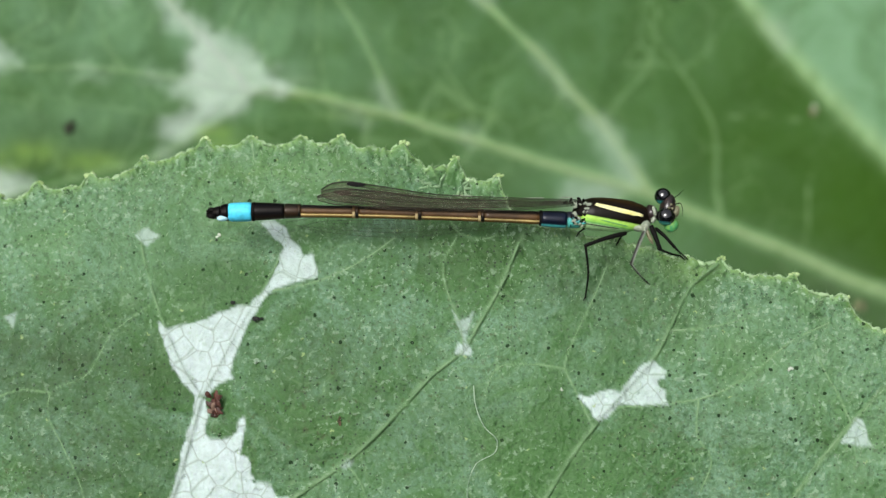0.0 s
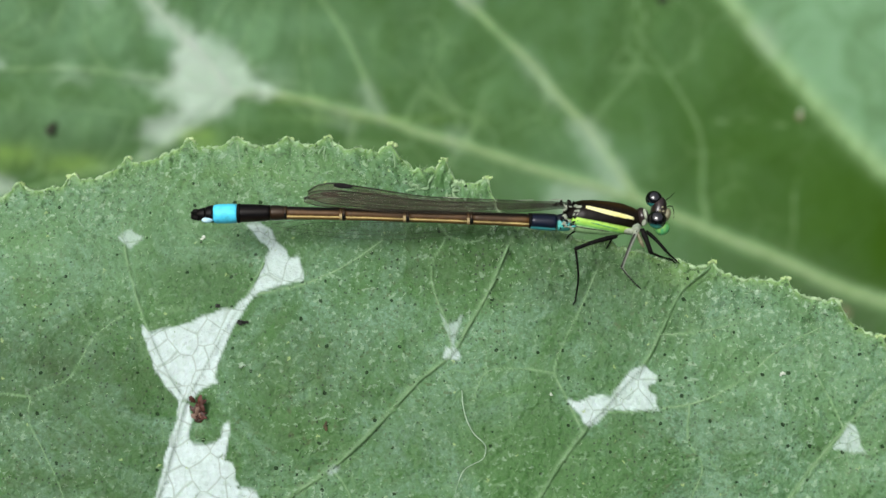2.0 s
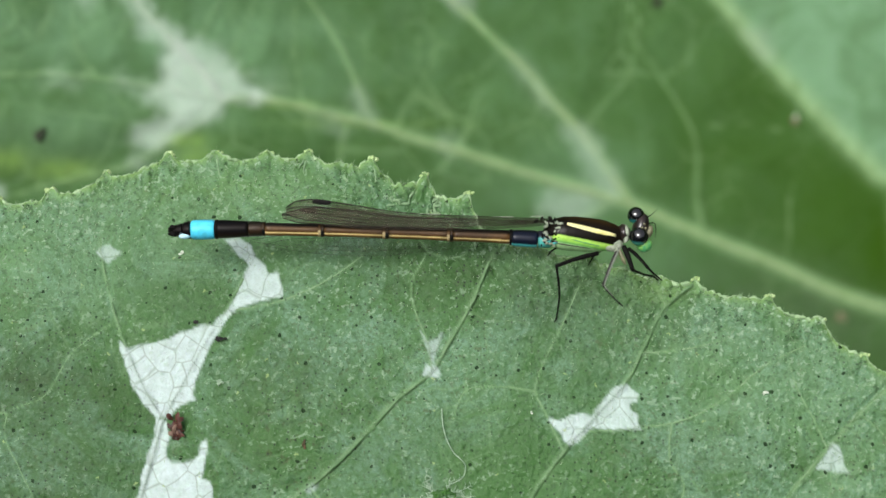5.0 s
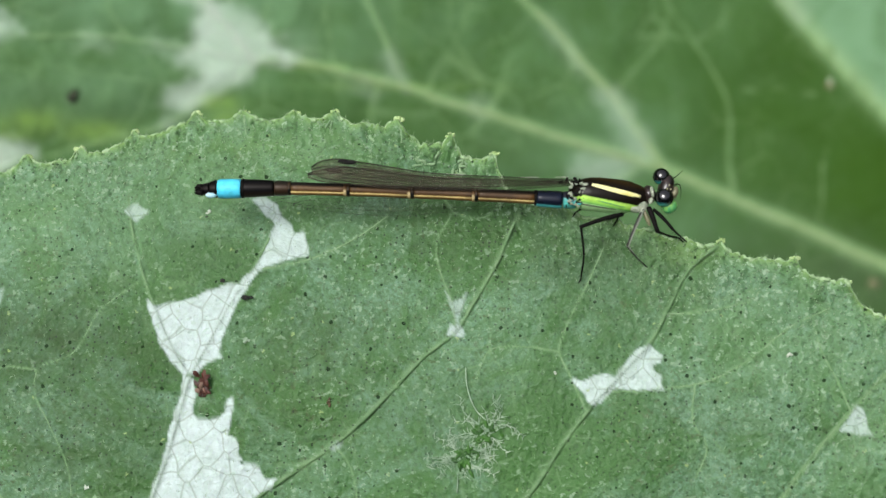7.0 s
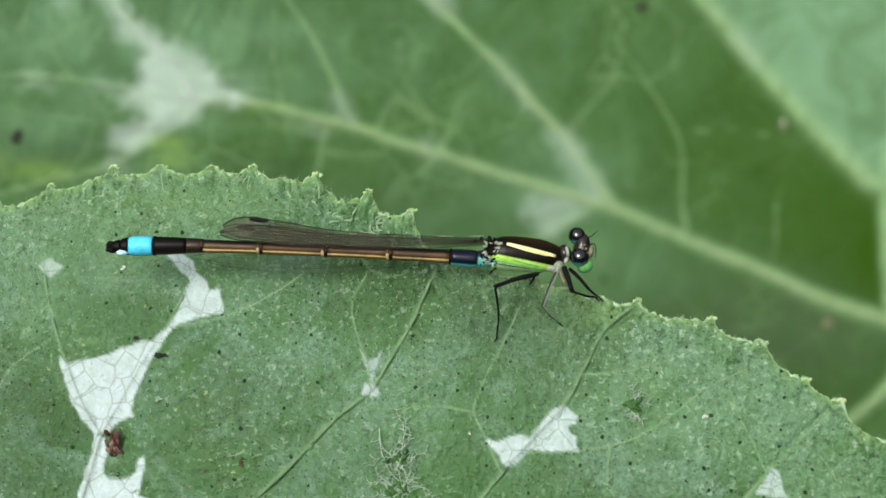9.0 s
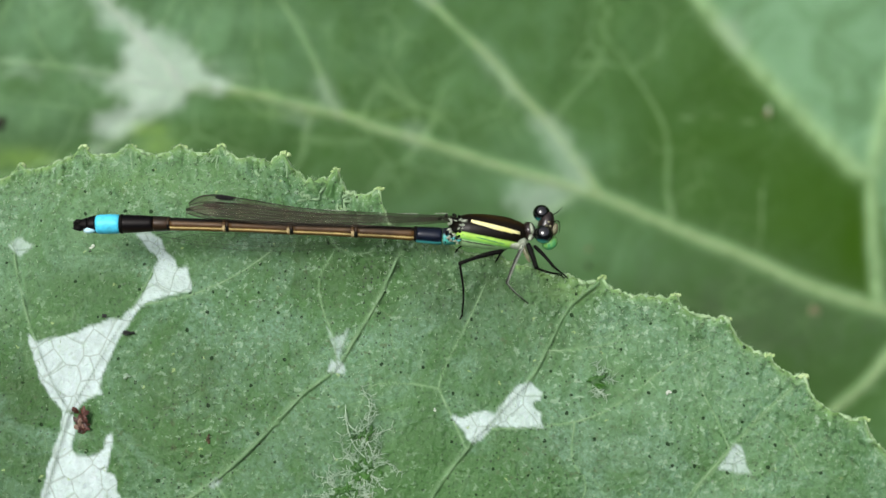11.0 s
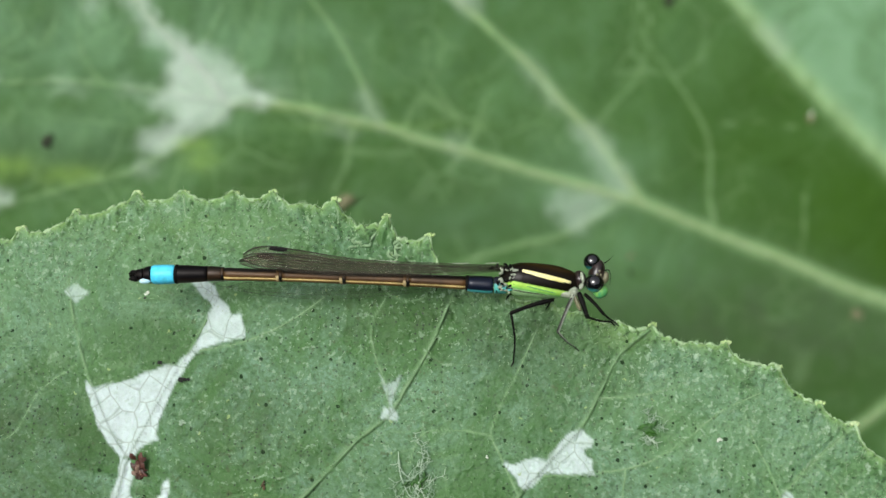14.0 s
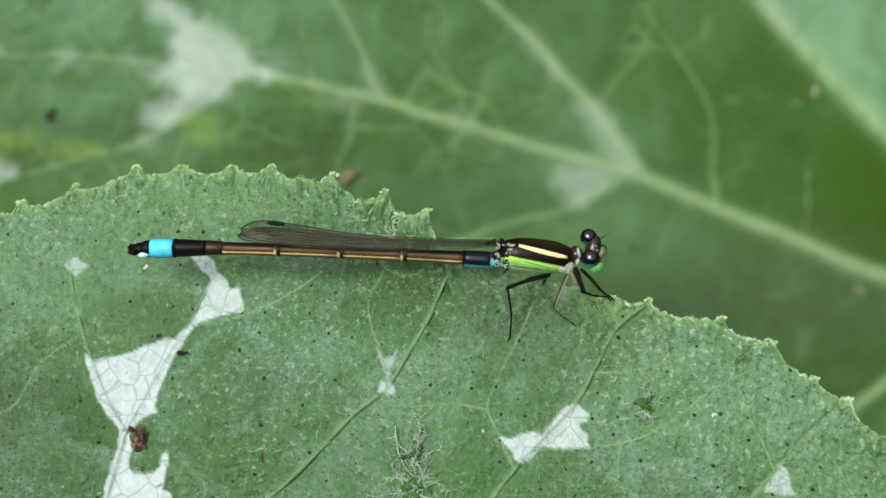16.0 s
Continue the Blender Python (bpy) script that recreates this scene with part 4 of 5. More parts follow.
TAN_HORN = plain_material("tan_horn", (0.13, 0.13, 0.07), (0.26, 0.25, 0.15), 2600, 0.4)
EYE = banded_material("eye", [(0.0, (0.06, 0.40, 0.26)), (0.12, (0.03, 0.22, 0.20)), (0.24, (0.004, 0.005, 0.008)), (0.55, (0.003, 0.003, 0.004)), (1.0, (0.005, 0.004, 0.004))], rough=0.09, coat=0.0, spec=1.0)
EYE.node_tree.nodes["Principled BSDF"].inputs["IOR"].default_value = 1.58
LEG_PALE = banded_material("leg_two_tone", [(0.0, (0.02, 0.02, 0.018)), (0.45, (0.03, 0.03, 0.026)), (0.62, (0.30, 0.34, 0.27)), (1.0, (0.44, 0.48, 0.40))], wobble=0.05)
WING_VEIN = plain_material("wing_vein", (0.008, 0.006, 0.004), (0.026, 0.019, 0.012), 2000, 0.45, spec=0.25)
STIGMA = plain_material("wing_spot", (0.004, 0.004, 0.004), (0.012, 0.011, 0.011), 2000, 0.6, spec=0.08)


SEG_PALE = banded_material("joint_tan", [(0.0, (0.20, 0.14, 0.06)), (0.14, (0.52, 0.40, 0.20)), (0.42, (0.60, 0.48, 0.26)), (0.54, (0.12, 0.065, 0.025)), (1.0, (0.03, 0.02, 0.01))], rough=0.45, coat=0.0, spec=0.15)


def membrane_material(alpha, root):
    g = Graph("wing_film")
    n = g.noise(700, 3.0)
    g.bump(n, 0.3, 0.00004)
    m = g.set(Base_Color=g.mix(g.remap(n, 0.3, 0.7), (0.030, 0.024, 0.014), (0.085, 0.070, 0.044)), Roughness=0.25, Alpha=g.remap(g.attr("dense"), 0.0, 1.0, alpha, root), Specular_IOR_Level=0.2)
    return m


FILM, THIN_FILM = membrane_material(0.30, 0.18), membrane_material(0.015, 0.02)


def line(points, n=None):
    """A smooth curve through (a, b, h) plan points, in the working frame."""
    p = np.asarray(points, float)
    q = spot(p[:, 0], p[:, 1], p[:, 2])
    return spline(q, n) if n else q


def surface(a, b):
    return float(near_height(a, b)) + 0.30


def wing(fly, base, upper, lower, h_root, h_tip, stigma, rs, film_skin=None, fine=1.0, sparse=False):
    """A long narrow wing: clear film, strong lengthwise veins, many cross veins and a dark spot near the tip."""
    n = 40
    up, lo = spline([(a, b) for a, b in upper], n), spline([(a, b) for a, b in lower], n)
    h = np.linspace(h_root, h_tip, n)
    film = Shape()
    across = 7
    s = np.linspace(0, 1, across)
    grid = up[:, None] * (1 - s)[None, :, None] + lo[:, None] * s[None, :, None]
    pleat = 0.05 * np.cos(np.arange(across) * np.pi)
    hh = h[:, None] + pleat[None]
    idx = np.arange(n * across).reshape(n, across)
    q = np.stack([idx[:-1, :-1], idx[:-1, 1:], idx[1:, 1:], idx[1:, :-1]], -1).reshape(-1, 4)
    dense = np.repeat(np.clip((np.linspace(1, 0, n) - 0.25) * 1.6, 0, 1), across)
    film.add(spot(grid[..., 0], grid[..., 1], hh), [tuple(f) for f in q.tolist()], dense=dense)
    film.add(spot(grid[..., 0], grid[..., 1], hh - 0.012), [tuple(f[::-1]) for f in q.tolist()], dense=dense)
    body = part("wing", film, film_skin or FILM, fly, "clear narrow wing with dark veins", origin=base)
    body.visible_shadow = False
    for j, r in zip(range(across), (0.046, 0.022, 0.040, 0.018, 0.030, 0.016, 0.034)):
        k = n - (0 if j in (0, 2, 6) else 4)
        if sparse and j in (1, 2, 4, 5):
            continue
        pts = spot(grid[:k, j, 0], grid[:k, j, 1], hh[:k, j] + 0.01)
        part("vein", Shape().tube(pts, np.linspace(r * 0.5, r * 0.95, k) * fine, 5), WING_VEIN, body, origin=base)
    cross = Shape()
    for i in range(3, n - 1):
        for j in range(across - 1):
            if rs.uniform() < (0.08 if sparse else 0.45):
                u = rs.uniform(0, 0.9)
                p0 = grid[i, j] * (1 - u) + grid[min(i + 1, n - 1), j] * u
                p1 = grid[i, j + 1] * (1 - u) + grid[min(i + 1, n - 1), j + 1] * u
                cross.tube(spot(np.array([p0[0], p1[0]]), np.array([p0[1], p1[1]]), np.array([hh[i, j], hh[i, j + 1]]) + 0.01), 0.011, 3)
    tagged(part("vein_net", cross, WING_VEIN, body, origin=base), kind="stuff")
    if not stigma:
        return
    a, b = stigma
    mark = Shape().ball(spot(a, b, h_tip + 0.04), (0.62, 0.16, 0.035), (0, 0, -4), 8, 12)
    part("wing_spot", mark, STIGMA, body, "small dark spot near the wing tip", origin=base)


def leg(fly, base, points, femur, tibia, pale=False, spines=1):
    """Thigh, shin and foot, with fine spines on the shin."""
    hip, knee, shin, foot = (np.asarray(p, float) for p in points)
    rs = np.random.RandomState(int(hip[0] + knee[1]))
    one = line([hip, hip * 0.5 + knee * 0.5 + np.array([0, -2.0, 0.05]), knee], 9)
    thigh = part("leg", Shape().tube(one, femur * np.array([0.9, 1.05, 1.15, 1.1, 1.0, 0.95, 0.9, 0.9, 0.95]), 8), LEG_PALE if pale else BLACK, fly, "thin black leg", origin=base)
    two = line([knee, shin, foot], 12)
    part("shin", Shape().tube(two, np.linspace(tibia, tibia * 0.6, 12), 7).ball(two[0], np.full(3, tibia * 1.3), None, 6, 8), LEG_PALE if pale else BLACK, thigh, origin=base)
    end = np.array([foot[0] - 4 if foot[0] < knee[0] + 10 else foot[0] + 8, foot[1] + 7, foot[2]])
    end[2] = surface(end[0], end[1])
    three = line([foot, foot * 0.4 + end * 0.6 + np.array([0, 0, 0.06]), end], 6)
    part("foot", Shape().tube(three, np.linspace(tibia * 0.75, tibia * 0.35, 6), 6), BLACK, thigh, origin=base)
    if spines:
        for i in range(2, 11):
            side = 1 if i % 2 else -1
            p = two[i]
            q = p + np.array([0.22 * side + rs.uniform(-0.05, 0.05), -0.16, 0.10])
            part("spine", Shape().tube([p, (p + q) / 2, q], [0.014, 0.011, 0.004], 4), BLACK, thigh, origin=base)


def damselfly():
    base = spot(1085.0, 470.0, surface(1085, 470))
    fly = thing("damselfly", base, "slender damselfly, striped green chest, blue tail band, on the leaf", "damselfly")
    H = 0.3
    # abdomen, tail first: from, to, centre and half-width at both ends, skin
    segs = [(376, 391, 377.5, 377, 9, 12.5, SEG_DARK), (391, 405, 377, 376, 13.0, 15.5, SEG_DARK), (405, 447, 376, 375, 16.5, 16.5, SEG_BLUE), (447, 504, 374.7, 373.8, 16.0, 13.4, SEG_DARK), (504, 530, 373.8, 373.8, 13.4, 12.2, SEG_SMOKE),
            (530, 632, 374, 375.5, 11.8, 11.2, SEG), (632, 743, 375.5, 378.5, 11.2, 11.2, SEG), (743, 854, 378.5, 382, 11.2, 11.6, SEG), (854, 957, 382, 386, 11.6, 12.2, SEG),
            (957, 1003, 387, 389.5, 14.0, 15.0, SEG_NAVY), (1003, 1026, 389.5, 389, 14.5, 15.0, SEG_CYAN)]
    for a0, a1, b0, b1, r0, r1, skin in segs:
        u = np.linspace(0, 1, 11)
        swell = 1 - 0.06 * np.sin(u * np.pi) if a1 - a0 > 60 else 1 + 0.03 * np.sin(u * np.pi)
        lip = np.where(((u < 0.02) & (skin is not SEG_SMOKE)) | ((u > 0.98) & (a1 != 504)), 0.93, 1.0)
        pts = spot(a0 + 0.6 + (a1 - a0 - 1.2) * u, b0 + (b1 - b0) * u, H + 0 * u)
        part("abdomen_segment", Shape().tube(pts, (r0 + (r1 - r0) * u) * swell * lip * U, 18), skin, fly, origin=base)
    for a, b, r in ((449.0, 374.8, 16.6), (530.0, 373.8, 12.2), (632.0, 375.5, 11.6), (743.0, 378.5, 11.6), (854.0, 382.0, 12.0), (957.0, 386.2, 13.4)):
        ring = spot(np.array([a - 3.0, a - 1.0, a + 1.0, a + 3.0]), np.full(4, b), np.full(4, H))
        part("joint_ring", Shape().tube(ring, r * U * np.array([0.96, 1.03, 1.03, 0.97]), 18), NOTCH if 500 < a < 900 else BLACK, fly, "narrow black joint ring", origin=base)
        if 500 < a < 900:
            pale = spot(np.array([a - 8.0, a - 6.8, a - 4.8, a - 3.2]), np.full(4, b), np.full(4, H))
            part("joint_ring", Shape().tube(pale, r * U * np.array([0.97, 1.0, 1.03, 1.0]), 18), SEG_PALE, fly, "narrow tan joint ring", origin=base)
    for db, dh in ((-5, 0.15), (5, 0.35), (0, -0.1)):
        part("clasper", Shape().tube(line([(380, 378 + db, H + dh), (371, 377 + db * 1.1, H + dh), (365, 379 + db * 0.8, H + dh)]), [0.20, 0.17, 0.06], 7), BLACK, fly, origin=base)
    part("tail_spot", Shape().ball(spot(394.0, 386.5, H + 0.30), (0.40, 0.20, 0.22), (0, 0, 4), 8, 12), TAIL_SPOT, fly, "small pale blue spot on the tail tip", origin=base)
    # chest
    a = np.array([1016, 1024, 1034, 1048, 1066, 1088, 1108, 1124, 1138, 1150], float)
    c = np.array([384, 381, 379.5, 379, 379.5, 381, 382.5, 383, 382, 381])
    r = np.array([10, 20, 26, 29, 29.8, 29.5, 28.5, 25.5, 19.5, 11.0])
    fine = np.concatenate([np.linspace(p, q, 5)[:-1] for p, q in zip(a[:-1], a[1:])] + [a[-1:]])
    a, c, r = fine, np.interp(fine, a, c), np.interp(fine, a, r)
    chest = Shape().tube(spot(a, c, np.full(len(a), H)), r * U, 72, flat=0.86)
    flank = np.vstack(chest.v)
    across, down = 784 + flank[:, 0] / U, 441 - flank[:, 1] / U
    chest.extra["girth"] = [np.clip(0.5 - (down - 362.5 - 0.19 * (across - 1050)) / 70.0, 0, 1)]          # the stripes run a little aslant
    part("chest", chest, CHEST, fly, "bronze chest with yellow and bright green stripes", origin=base)
    def flank_line(p0, p1, n=14):
        """Points on the viewer's side of the chest between two plan points."""
        x, y = np.linspace(p0[0], p1[0], n), np.linspace(p0[1], p1[1], n)
        rr, cc = np.interp(x, a, r), np.interp(x, a, c)
        return spot(x, y, H + 0.86 * rr * U * np.sqrt(np.clip(1 - ((y - cc) / rr) ** 2, 0, 1)))

    bow = np.sin(np.linspace(0.18, np.pi - 0.18, 14)) ** 0.35
    part("stripe", Shape().tube(flank_line((1054, 362.5), (1138, 382.5)), 0.165 * bow ** 0.6, 10, flat=0.4), STRIPE, fly, "pale yellow shoulder stripe", origin=base)
    part("suture", Shape().tube(flank_line((1036, 396), (1096, 405)), 0.035 * bow, 6, flat=0.5), BRONZE, fly, origin=base)
    part("suture", Shape().tube(flank_line((1062, 389), (1112, 401)), 0.040 * bow, 6, flat=0.5), GREEN_HORN, fly, origin=base)
    under = Shape().ball(spot(1128.0, 403.0, H + 0.25), (0.48, 0.26, 0.40), (0, 0, -18), 8, 12, 0.06, 2).ball(spot(1142.0, 399.0, H + 0.35), (0.34, 0.36, 0.36), None, 8, 10, 0.08, 3)
    part("underside", under, PALE_HORN, fly, "greyish white underside of the chest", origin=base)
    rs = np.random.RandomState(17)
    for i in range(50):
        x, y = 1024 + rs.normal(0, 7), rs.uniform(352, 400)
        h = 0.75 + 0.35 * math.cos((y - 378) / 24.0)
        s = rs.uniform(0.05, 0.14)
        part("wing_hinge", Shape().ball(spot(x, y, h), (s * 1.5, s * 0.8, s * 0.6), (0, 0, rs.uniform(0, 180)), 6, 8, 0.35, i), (PALE_HORN, BLACK, PALE_HORN, SEG_CYAN if y > 376 else BLACK)[i % 4], fly, origin=base)
    # neck and head
    part("neck", Shape().ball(spot(1152.0, 379.0, H), (0.44, 0.62, 0.60), (0, 0, 8), 10, 14, 0.05, 5), BRONZE, fly, origin=base)
    part("collar", Shape().ball(spot(1158.0, 374.0, H + 0.55), (0.13, 0.38, 0.16), (0, 0, 12), 8, 10, 0.08, 6), PALE_HORN, fly, "whitish collar", origin=base)
    part("collar", Shape().ball(spot(1156.0, 389.0, H + 0.55), (0.15, 0.24, 0.14), (0, 0, -20), 8, 10, 0.08, 7), PALE_HORN, fly, "whitish collar", origin=base)
    head = part("head", Shape().ball(spot(1181.0, 368.0, H + 0.05), (0.52, 0.92, 0.62), (0, 0, -14), 12, 18, 0.03, 8), BRONZE, fly, "dark bronze head", origin=base)
    part("eye", Shape().ball(spot(1173.0, 347.5, H - 0.05), (0.55, 0.55, 0.55), (0, 0, -12), 14, 20), EYE, head, "glossy black eye", origin=base)
    part("eye", Shape().ball(spot(1178.5, 383.5, H + 0.42), (0.61, 0.60, 0.60), (0, 0, -10), 14, 20), EYE, head, "glossy black eye, bluish below", origin=base)
    part("face", Shape().ball(spot(1196.0, 375.0, H + 0.05), (0.24, 0.44, 0.34), (0, 0, -14), 10, 14, 0.05, 9), TAN_HORN, head, "brownish face", origin=base)
    part("jaw", Shape().ball(spot(1188.0, 398.5, H + 0.05), (0.52, 0.46, 0.46), (0, 0, 30), 10, 14, 0.02, 10), GREEN_HORN, head, "bright green jaw", origin=base)
    for x, y, h in ((1188, 362, 0.95), (1184, 368, 1.0), (1190, 369, 0.95)):
        part("eyelet", Shape().ball(spot(x, y, h), (0.09, 0.09, 0.07), None, 6, 8), TAN_HORN, head, origin=base)
    for pts in ([(1194, 362, 0.7), (1204, 360, 1.1), (1208, 372, 1.5), (1207, 384, 1.8)], [(1190, 352, 0.3), (1200, 346, 0.4), (1206, 340, 0.4), (1210, 336, 0.4)]):
        part("feeler", Shape().tube(line(pts, 10), np.linspace(0.04, 0.012, 10), 5), BLACK, head, origin=base)
    # legs
    leg(fly, base, ((1108, 413, 0.7), (1036, 435, 1.5), (1041, 482, 0.7), (1036, 526, surface(1036, 526))), 0.135, 0.085)
    leg(fly, base, ((1143, 404, 0.9), (1117, 468, 1.2), (1128, 482, 0.8), (1143, 498, surface(1143, 498))), 0.115, 0.075, pale=True)
    leg(fly, base, ((1152, 400, 0.9), (1168, 442, 1.2), (1186, 449, 0.5), (1204, 453, surface(1204, 453))), 0.16, 0.085)
    leg(fly, base, ((1160, 404, 0.0), (1194, 438, 0.3), (1202, 446, -0.1), (1210, 453, surface(1210, 453))), 0.11, 0.08)
    leg(fly, base, ((1132, 398, -0.6), (1112, 408, -0.9), (1100, 418, -1.2), (1094, 428, surface(1094, 428))), 0.12, 0.08, spines=0)
    leg(fly, base, ((1098, 396, -0.6), (1050, 398, -0.9), (1036, 404, -1.3), (1024, 412, surface(1024, 412))), 0.13, 0.08, spines=0)
    part("hip", Shape().ball(spot(1149.0, 418.0, H + 0.45), (0.15, 0.62, 0.2), (0, 0, 24), 10, 12, 0.04, 21), TAN_HORN, fly, "pale grey hip", origin=base)
    part("hip", Shape().ball(spot(1140.0, 410.0, H + 0.55), (0.14, 0.36, 0.2), (0, 0, -18), 10, 12, 0.04, 22), PALE_HORN, fly, "pale grey hip", origin=base)
    # wings, folded along the abdomen
    rs = np.random.RandomState(9)
    wing(fly, base, [(1028, 354), (900, 350), (760, 343), (660, 328), (610, 322), (582, 327), (568, 337)], [(1028, 360), (920, 366), (800, 369), (700, 366), (630, 360), (590, 355), (569, 347)],
         0.9, 1.7, (630, 326.5), rs)
    wing(fly, base, [(1024, 358), (900, 355), (760, 350), (660, 338), (610, 337), (580, 342), (561, 348)], [(1024, 364), (920, 372), (800, 374), (700, 372), (620, 364), (585, 361), (562, 354)],
         0.5, 1.0, (606, 341), rs)
    wing(fly, base, [(1022, 378), (900, 382), (780, 384), (680, 384), (600, 384), (540, 388), (505, 394)], [(1022, 384), (920, 396), (800, 406), (700, 412), (610, 408), (540, 401), (506, 396)],
         -0.6, -1.6, None, rs, THIN_FILM, 0.34, True)
    wing(fly, base, [(1018, 380), (900, 386), (780, 389), (690, 390), (620, 390), (560, 394), (530, 402)], [(1018, 386), (920, 400), (810, 412), (720, 420), (640, 418), (570, 410), (531, 404)],
         -0.9, -2.2, None, rs, THIN_FILM, 0.34, True)
    # glints on the shiny front vein, put in as short pale tubes
    for a0, a1 in ((800, 838), (893, 899), (926, 962), (990, 1014)):
        x = np.linspace(a0, a1, 6)
        y = 343 + 7.2 * np.sin((x - 760) / 140 * 1.2) / 0.93
        part("vein", Shape().tube(spot(x, y, 0.9 + 0.8 * (1028 - x) / 462 + 0.05), 0.035 + 0.012 * np.cos(x), 5), PALE_HORN, fly, "whitish thickened wing edge", origin=base)
    return fly


damselfly()


# ---- small things on the near leaf ----
RED = plain_material("red_brown_crumb", (0.028, 0.011, 0.008), (0.110, 0.036, 0.022), 1800, 0.5, bump=0.6)
DRY_TAN = plain_material("dry_tan_scale", (0.16, 0.10, 0.07), (0.30, 0.20, 0.15), 1800, 0.6, bump=0.6)
DULL_BROWN = plain_material("dull_brown_scrap", (0.05, 0.04, 0.018), (0.13, 0.085, 0.04), 1800, 0.6, bump=0.6)
DROPPING = plain_material("black_crumb", (0.006, 0.008, 0.006), (0.020, 0.022, 0.016), 2500, 0.6, bump=0.6)
WHITE = plain_material("white_grain", (0.55, 0.62, 0.52), (0.75, 0.80, 0.70), 2000, 0.6)
FIBRE = plain_material("pale_fibre", (0.17, 0.29, 0.17), (0.46, 0.58, 0.44), 900, 0.6)
MOSS = plain_material("dark_green_scrap", (0.012, 0.062, 0.006), (0.045, 0.160, 0.014), 1200, 0.5, bump=0.6)


def crumb(name, a, b, size, skin, label, category, lumps=5, seed=0, stretch=(1, 1, 0.7)):
    """A crumb of several fused lumps that lies on the leaf."""
    base = spot(float(a), float(b), surface(a, b) - 0.1)
    rs = np.random.RandomState(seed)
    ob = thing(name, base, label, category)
    core = Shape()
    for i in range(lumps):
        off = rs.normal(0, 0.33, 3) * size * np.asarray(stretch) if i else np.zeros(3)
        off[2] = abs(off[2]) + size * 0.25
        core.ball(base + off, size * rs.uniform(0.16, 0.55, 3) * (0.5 + 0.5 * np.asarray(stretch)), (0, 0, rs.uniform(-25, 25)), 7, 9, 0.38, seed + i)
    part("body", core, skin, ob, origin=base, smooth=False)
    return ob, base, rs


def red_fragment():
    """A dried bud: a crumpled core under torn, curling scales."""
    ob, base, rs = crumb("dried_bud", 383, 713, 0.62, RED, "small dried red-brown bud scrap on the leaf", "plant scrap", 7, 11, (0.75, 1.15, 0.6))
    for i in range(16):
        p = base + np.array([rs.normal(0, 0.22), rs.uniform(-0.75, 0.7), rs.uniform(0.20, 0.50)])
        th = rs.normal(1.5, 0.8)
        d = np.array([math.cos(th), math.sin(th), rs.uniform(-0.2, 0.5)]) * rs.uniform(0.2, 0.42)
        side = np.array([-d[1], d[0], rs.uniform(-0.1, 0.1)]) * 0.2
        part("scale", Shape().tube([p - d, p - d * 0.4 + side, p + d * 0.4 + side, p + d], np.array([0.05, 0.13, 0.15, 0.06]) * rs.uniform(0.5, 1.3), 5, flat=0.6), RED if i % 7 else DRY_TAN, ob, origin=base, smooth=False)


red_fragment()
crumb("dried_bud", 601, 742, 0.26, DULL_BROWN, "tiny dried brown scrap lying on the leaf", "plant scrap", 6, 23, (0.35, 1.9, 0.5))
crumb("dropping", 412, 535, 0.24, DROPPING, "tiny black insect dropping on the leaf", "dropping", 5, 31, (1.2, 0.8, 0.6))
crumb("dropping", 456, 564, 0.33, DROPPING, "tiny black insect dropping on the leaf", "dropping", 6, 33, (1.3, 0.7, 0.6))
crumb("white_grain", 994, 689, 0.16, WHITE, "tiny white grain on the leaf", "grain", 4, 41)
crumb("white_grain", 176, 898, 0.28, WHITE, "tiny white grain on the leaf", "grain", 4, 43)
crumb("white_grain", 455, 636, 0.24, FIBRE, "tiny pale green scrap on the leaf", "grain", 6, 45)
crumb("white_grain", 1398, 652, 0.22, WHITE, "tiny white grain on the leaf", "grain", 4, 47)
crumb("pale_grain", 387, 418, 0.22, WHITE, "tiny whitish grain on the leaf", "grain", 4, 49, (1.2, 0.6, 0.5))
crumb("dropping", 384, 425, 0.17, DROPPING, "tiny black insect dropping on the leaf", "dropping", 4, 51, (1.0, 0.8, 0.6))


def far_crumb(name, a, b, size, skin, label, category, seed, stretch=(1, 1, 0.5)):
    """A crumb on the far leaf."""
    base = spot(float(a), float(b), float(far_height(a, b)) + 0.1)
    ob = thing(name, base, label, category)
    rs = np.random.RandomState(seed)
    core = Shape()
    for i in range(6):
        off = rs.normal(0, 0.2, 3) * size * np.asarray(stretch) if i else np.zeros(3)
        off[2] = abs(off[2]) + size * 0.15
        core.ball(base + off, size * rs.uniform(0.3, 0.5, 3) * np.asarray(stretch), (0, 0, rs.uniform(0, 180)), 7, 9, 0.25, seed + i)
    part("body", core, skin, ob, origin=base)


DRY = plain_material("dry_brown_scrap", (0.14, 0.15, 0.07), (0.28, 0.26, 0.15), 600, 0.7, bump=0.6)
SMUDGE = plain_material("dull_crumb", (0.020, 0.032, 0.014), (0.05, 0.055, 0.03), 900, 0.8)
far_crumb("dropping", 124, 221, 1.3, SMUDGE, "dark dropping on the far leaf", "dropping", 61)
far_crumb("dropping", 1130, 466, 1.1, SMUDGE, "dark dropping on the far leaf", "dropping", 62, (1, 0.8, 0.4))
far_crumb("white_grain", 176, 226, 0.5, WHITE, "white grain on the far leaf", "grain", 63, (0.6, 1.2, 0.5))
far_crumb("plant_scrap", 1440, 195, 1.2, DRY, "dry brownish scrap on the far leaf", "plant scrap", 64, (0.5, 1.3, 0.5))
far_crumb("plant_scrap", 640, 338, 1.6, DRY, "dry brownish scrap on the far leaf", "plant scrap", 65, (1.6, 0.6, 0.4))
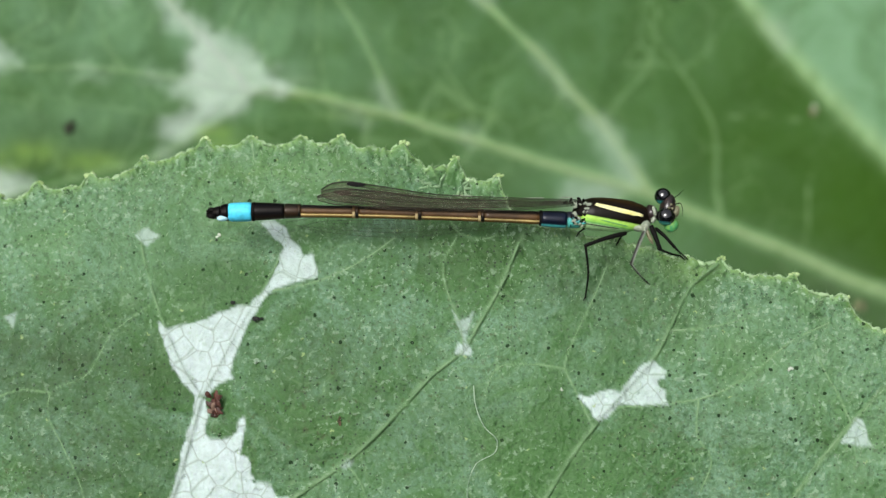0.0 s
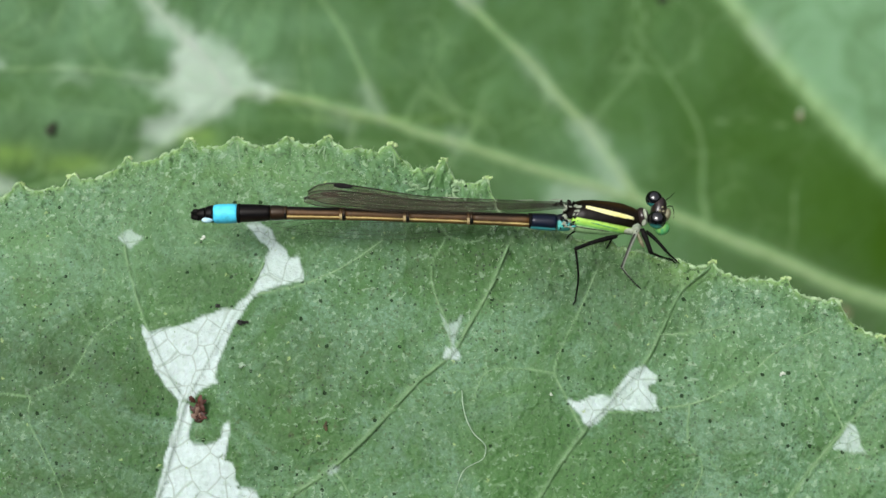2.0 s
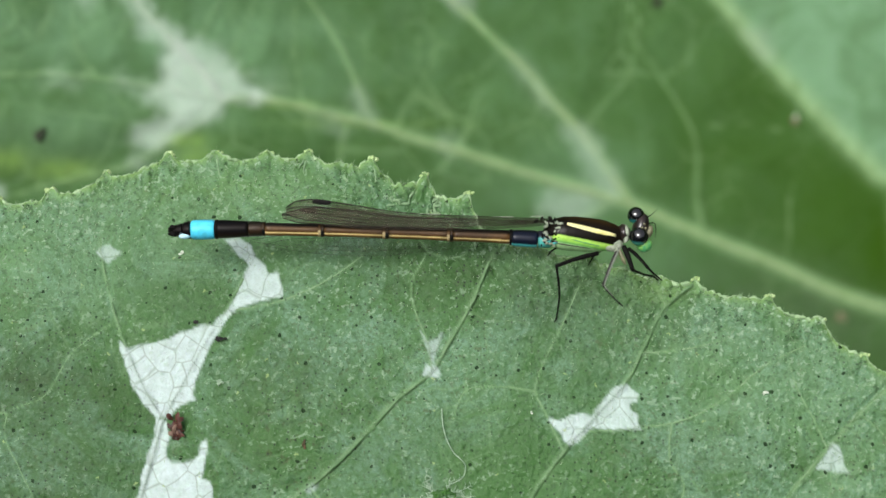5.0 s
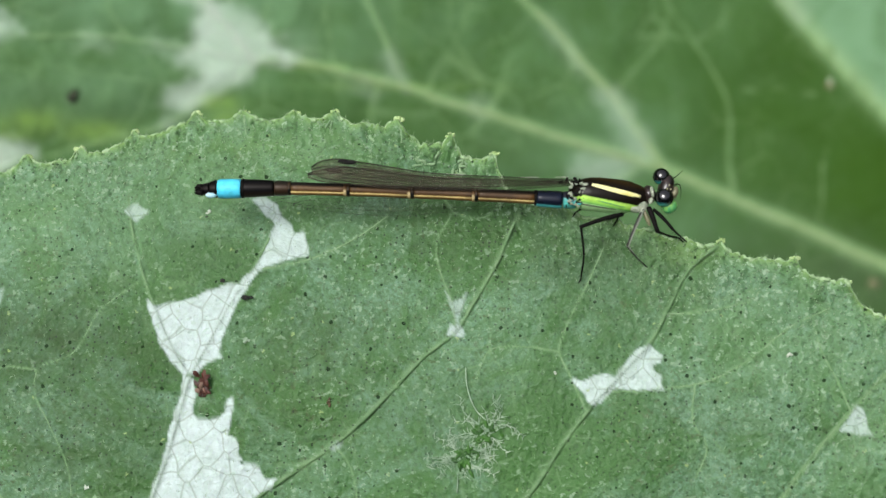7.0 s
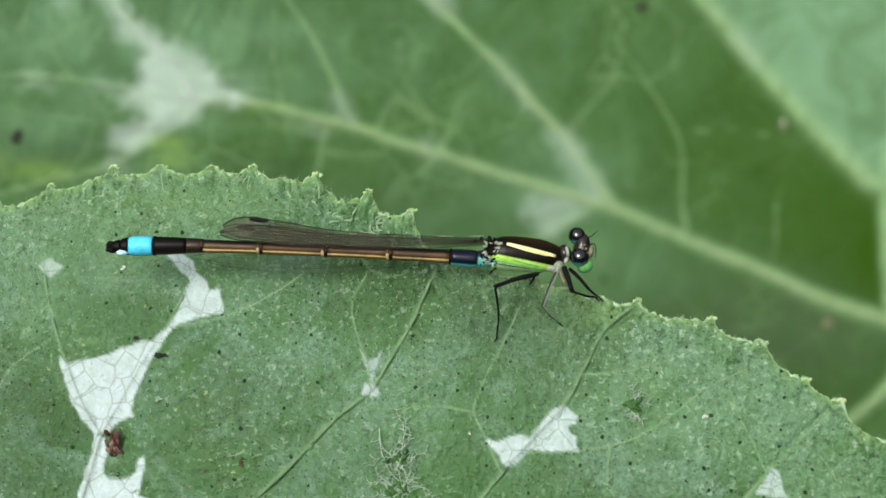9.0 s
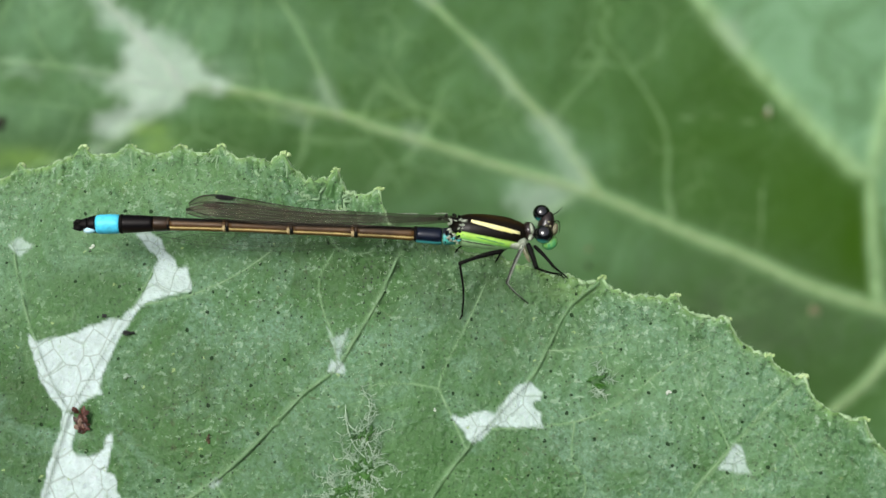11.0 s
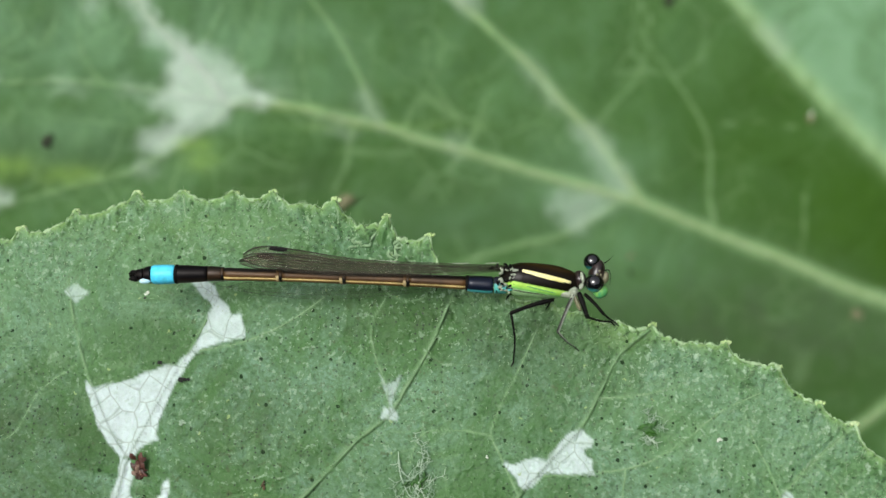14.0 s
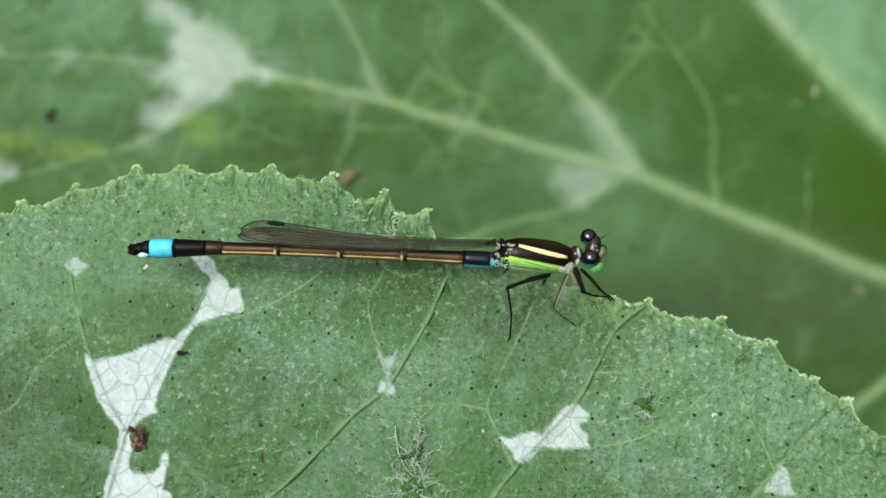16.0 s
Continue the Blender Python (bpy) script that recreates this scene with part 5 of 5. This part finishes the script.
far_crumb("dropping", 1196, -12, 1.0, SMUDGE, "dark dropping on the far leaf", "dropping", 67, (1.4, 0.8, 0.4))
far_crumb("plant_scrap", 1664, 32, 1.2, DULL_BROWN, "dark brown scrap on the far leaf", "plant scrap", 68)
far_crumb("plant_scrap", 1522, 541, 1.3, DRY, "dry brownish scrap on the far leaf", "plant scrap", 69, (1.2, 0.7, 0.3))
far_crumb("white_grain", 1440, 192, 0.9, WHITE, "slender white grain on the far leaf", "grain", 70, (0.25, 1.1, 0.9))
far_crumb("white_grain", 1130, 437, 0.9, DRY, "pale grain on the far leaf", "grain", 66)


def thread():
    a = np.array([[838, 682], [841, 715], [858, 757], [880, 782], [878, 797], [842, 822], [830, 850], [826, 900]], float)
    p = spline(a, 40)
    base = spot(838.0, 682.0, surface(838, 682))
    ob = thing("thread", base, "fine pale curled plant thread on the leaf", "thread")
    part("strand", Shape().tube(spot(p[:, 0], p[:, 1], near_height(p[:, 0], p[:, 1]) + 0.34), 0.032, 5), FIBRE, ob, origin=base)


thread()


def tuft(a, b, across, down, strands, greens, seed, label):
    """A flat tangle of pale branching fibres over dark green scraps."""
    rs = np.random.RandomState(seed)
    base = spot(float(a), float(b), surface(a, b))
    ob = thing("fibre_tuft", base, label, "fibre tuft")
    web = Shape()

    def strand(points, thick):
        p = np.array(points)
        web.tube(spot(p[:, 0], p[:, 1], near_height(p[:, 0], p[:, 1]) + 0.27 + rs.uniform(0, 0.14)), np.linspace(thick, thick * 0.4, len(p)), 5)

    arms = max(5, strands // 9)
    for i in range(arms):          # each arm wanders outwards and puts out short side twigs, like frost
        th = i * 2 * math.pi / arms + seed + rs.normal(0, 0.3)
        x, y = a + rs.normal(0, 5), b + rs.normal(0, 5)
        reach, path = rs.uniform(0.45, 1.0), [(x, y)]
        for j in range(int(10 * reach) + 2):
            th += rs.normal(0, 0.28)
            x, y = x + across * 0.11 * math.cos(th), y + down * 0.13 * math.sin(th)
            path.append((x, y))
            for way in (-1, 1):
                if rs.uniform() < 0.7:
                    t2, q = th + way * rs.uniform(0.6, 1.2), [(x, y)]
                    for k in range(rs.randint(1, 4)):
                        t2 += rs.normal(0, 0.35)
                        q.append((q[-1][0] + 4.5 * math.cos(t2), q[-1][1] + 4.5 * math.sin(t2)))
                    strand(q, 0.034)
        strand(path, 0.040)
    tagged(part("fibre_web", web, FIBRE, ob, origin=base), kind="stuff")
    for i in range(greens):
        x, y = a + rs.normal(0, across * 0.16), b + rs.normal(0, down * 0.22)
        th = rs.uniform(0, math.pi)
        d = np.array([math.cos(th), math.sin(th)]) * rs.uniform(4, 12)
        p = np.array([[x - d[0], y - d[1]], [x, y], [x + d[0], y + d[1]]])
        part("scrap", Shape().tube(spot(p[:, 0], p[:, 1], near_height(p[:, 0], p[:, 1]) + 0.36), [0.04, 0.13, 0.03], 5), MOSS, ob, origin=base)
    return ob


LABEL = "tangled pale fibres with dark green scraps on the leaf"
TUFTS = [(tuft(838, 838, 60, 40, 160, 34, 3, LABEL), 2.4, 3.6), (tuft(868, 795, 75, 45, 160, 26, 4, LABEL), 3.8, 6.3), (tuft(872, 730, 50, 50, 110, 8, 5, LABEL), 6.0, 8.4),
         (tuft(1276, 636, 26, 24, 36, 22, 6, "small tuft of pale fibres and green scraps on the leaf"), 6.8, 8.4)]


def motions():
    """The tufts work their way up out of the blade."""
    for ob, start, end in TUFTS:
        up = ob.matrix_basis.copy()
        down = up @ pose(0, 0, -0.8 * MM)
        walk(ob, [(0.0, down), (start, down), (end, up), (16.0, up)])


motions()
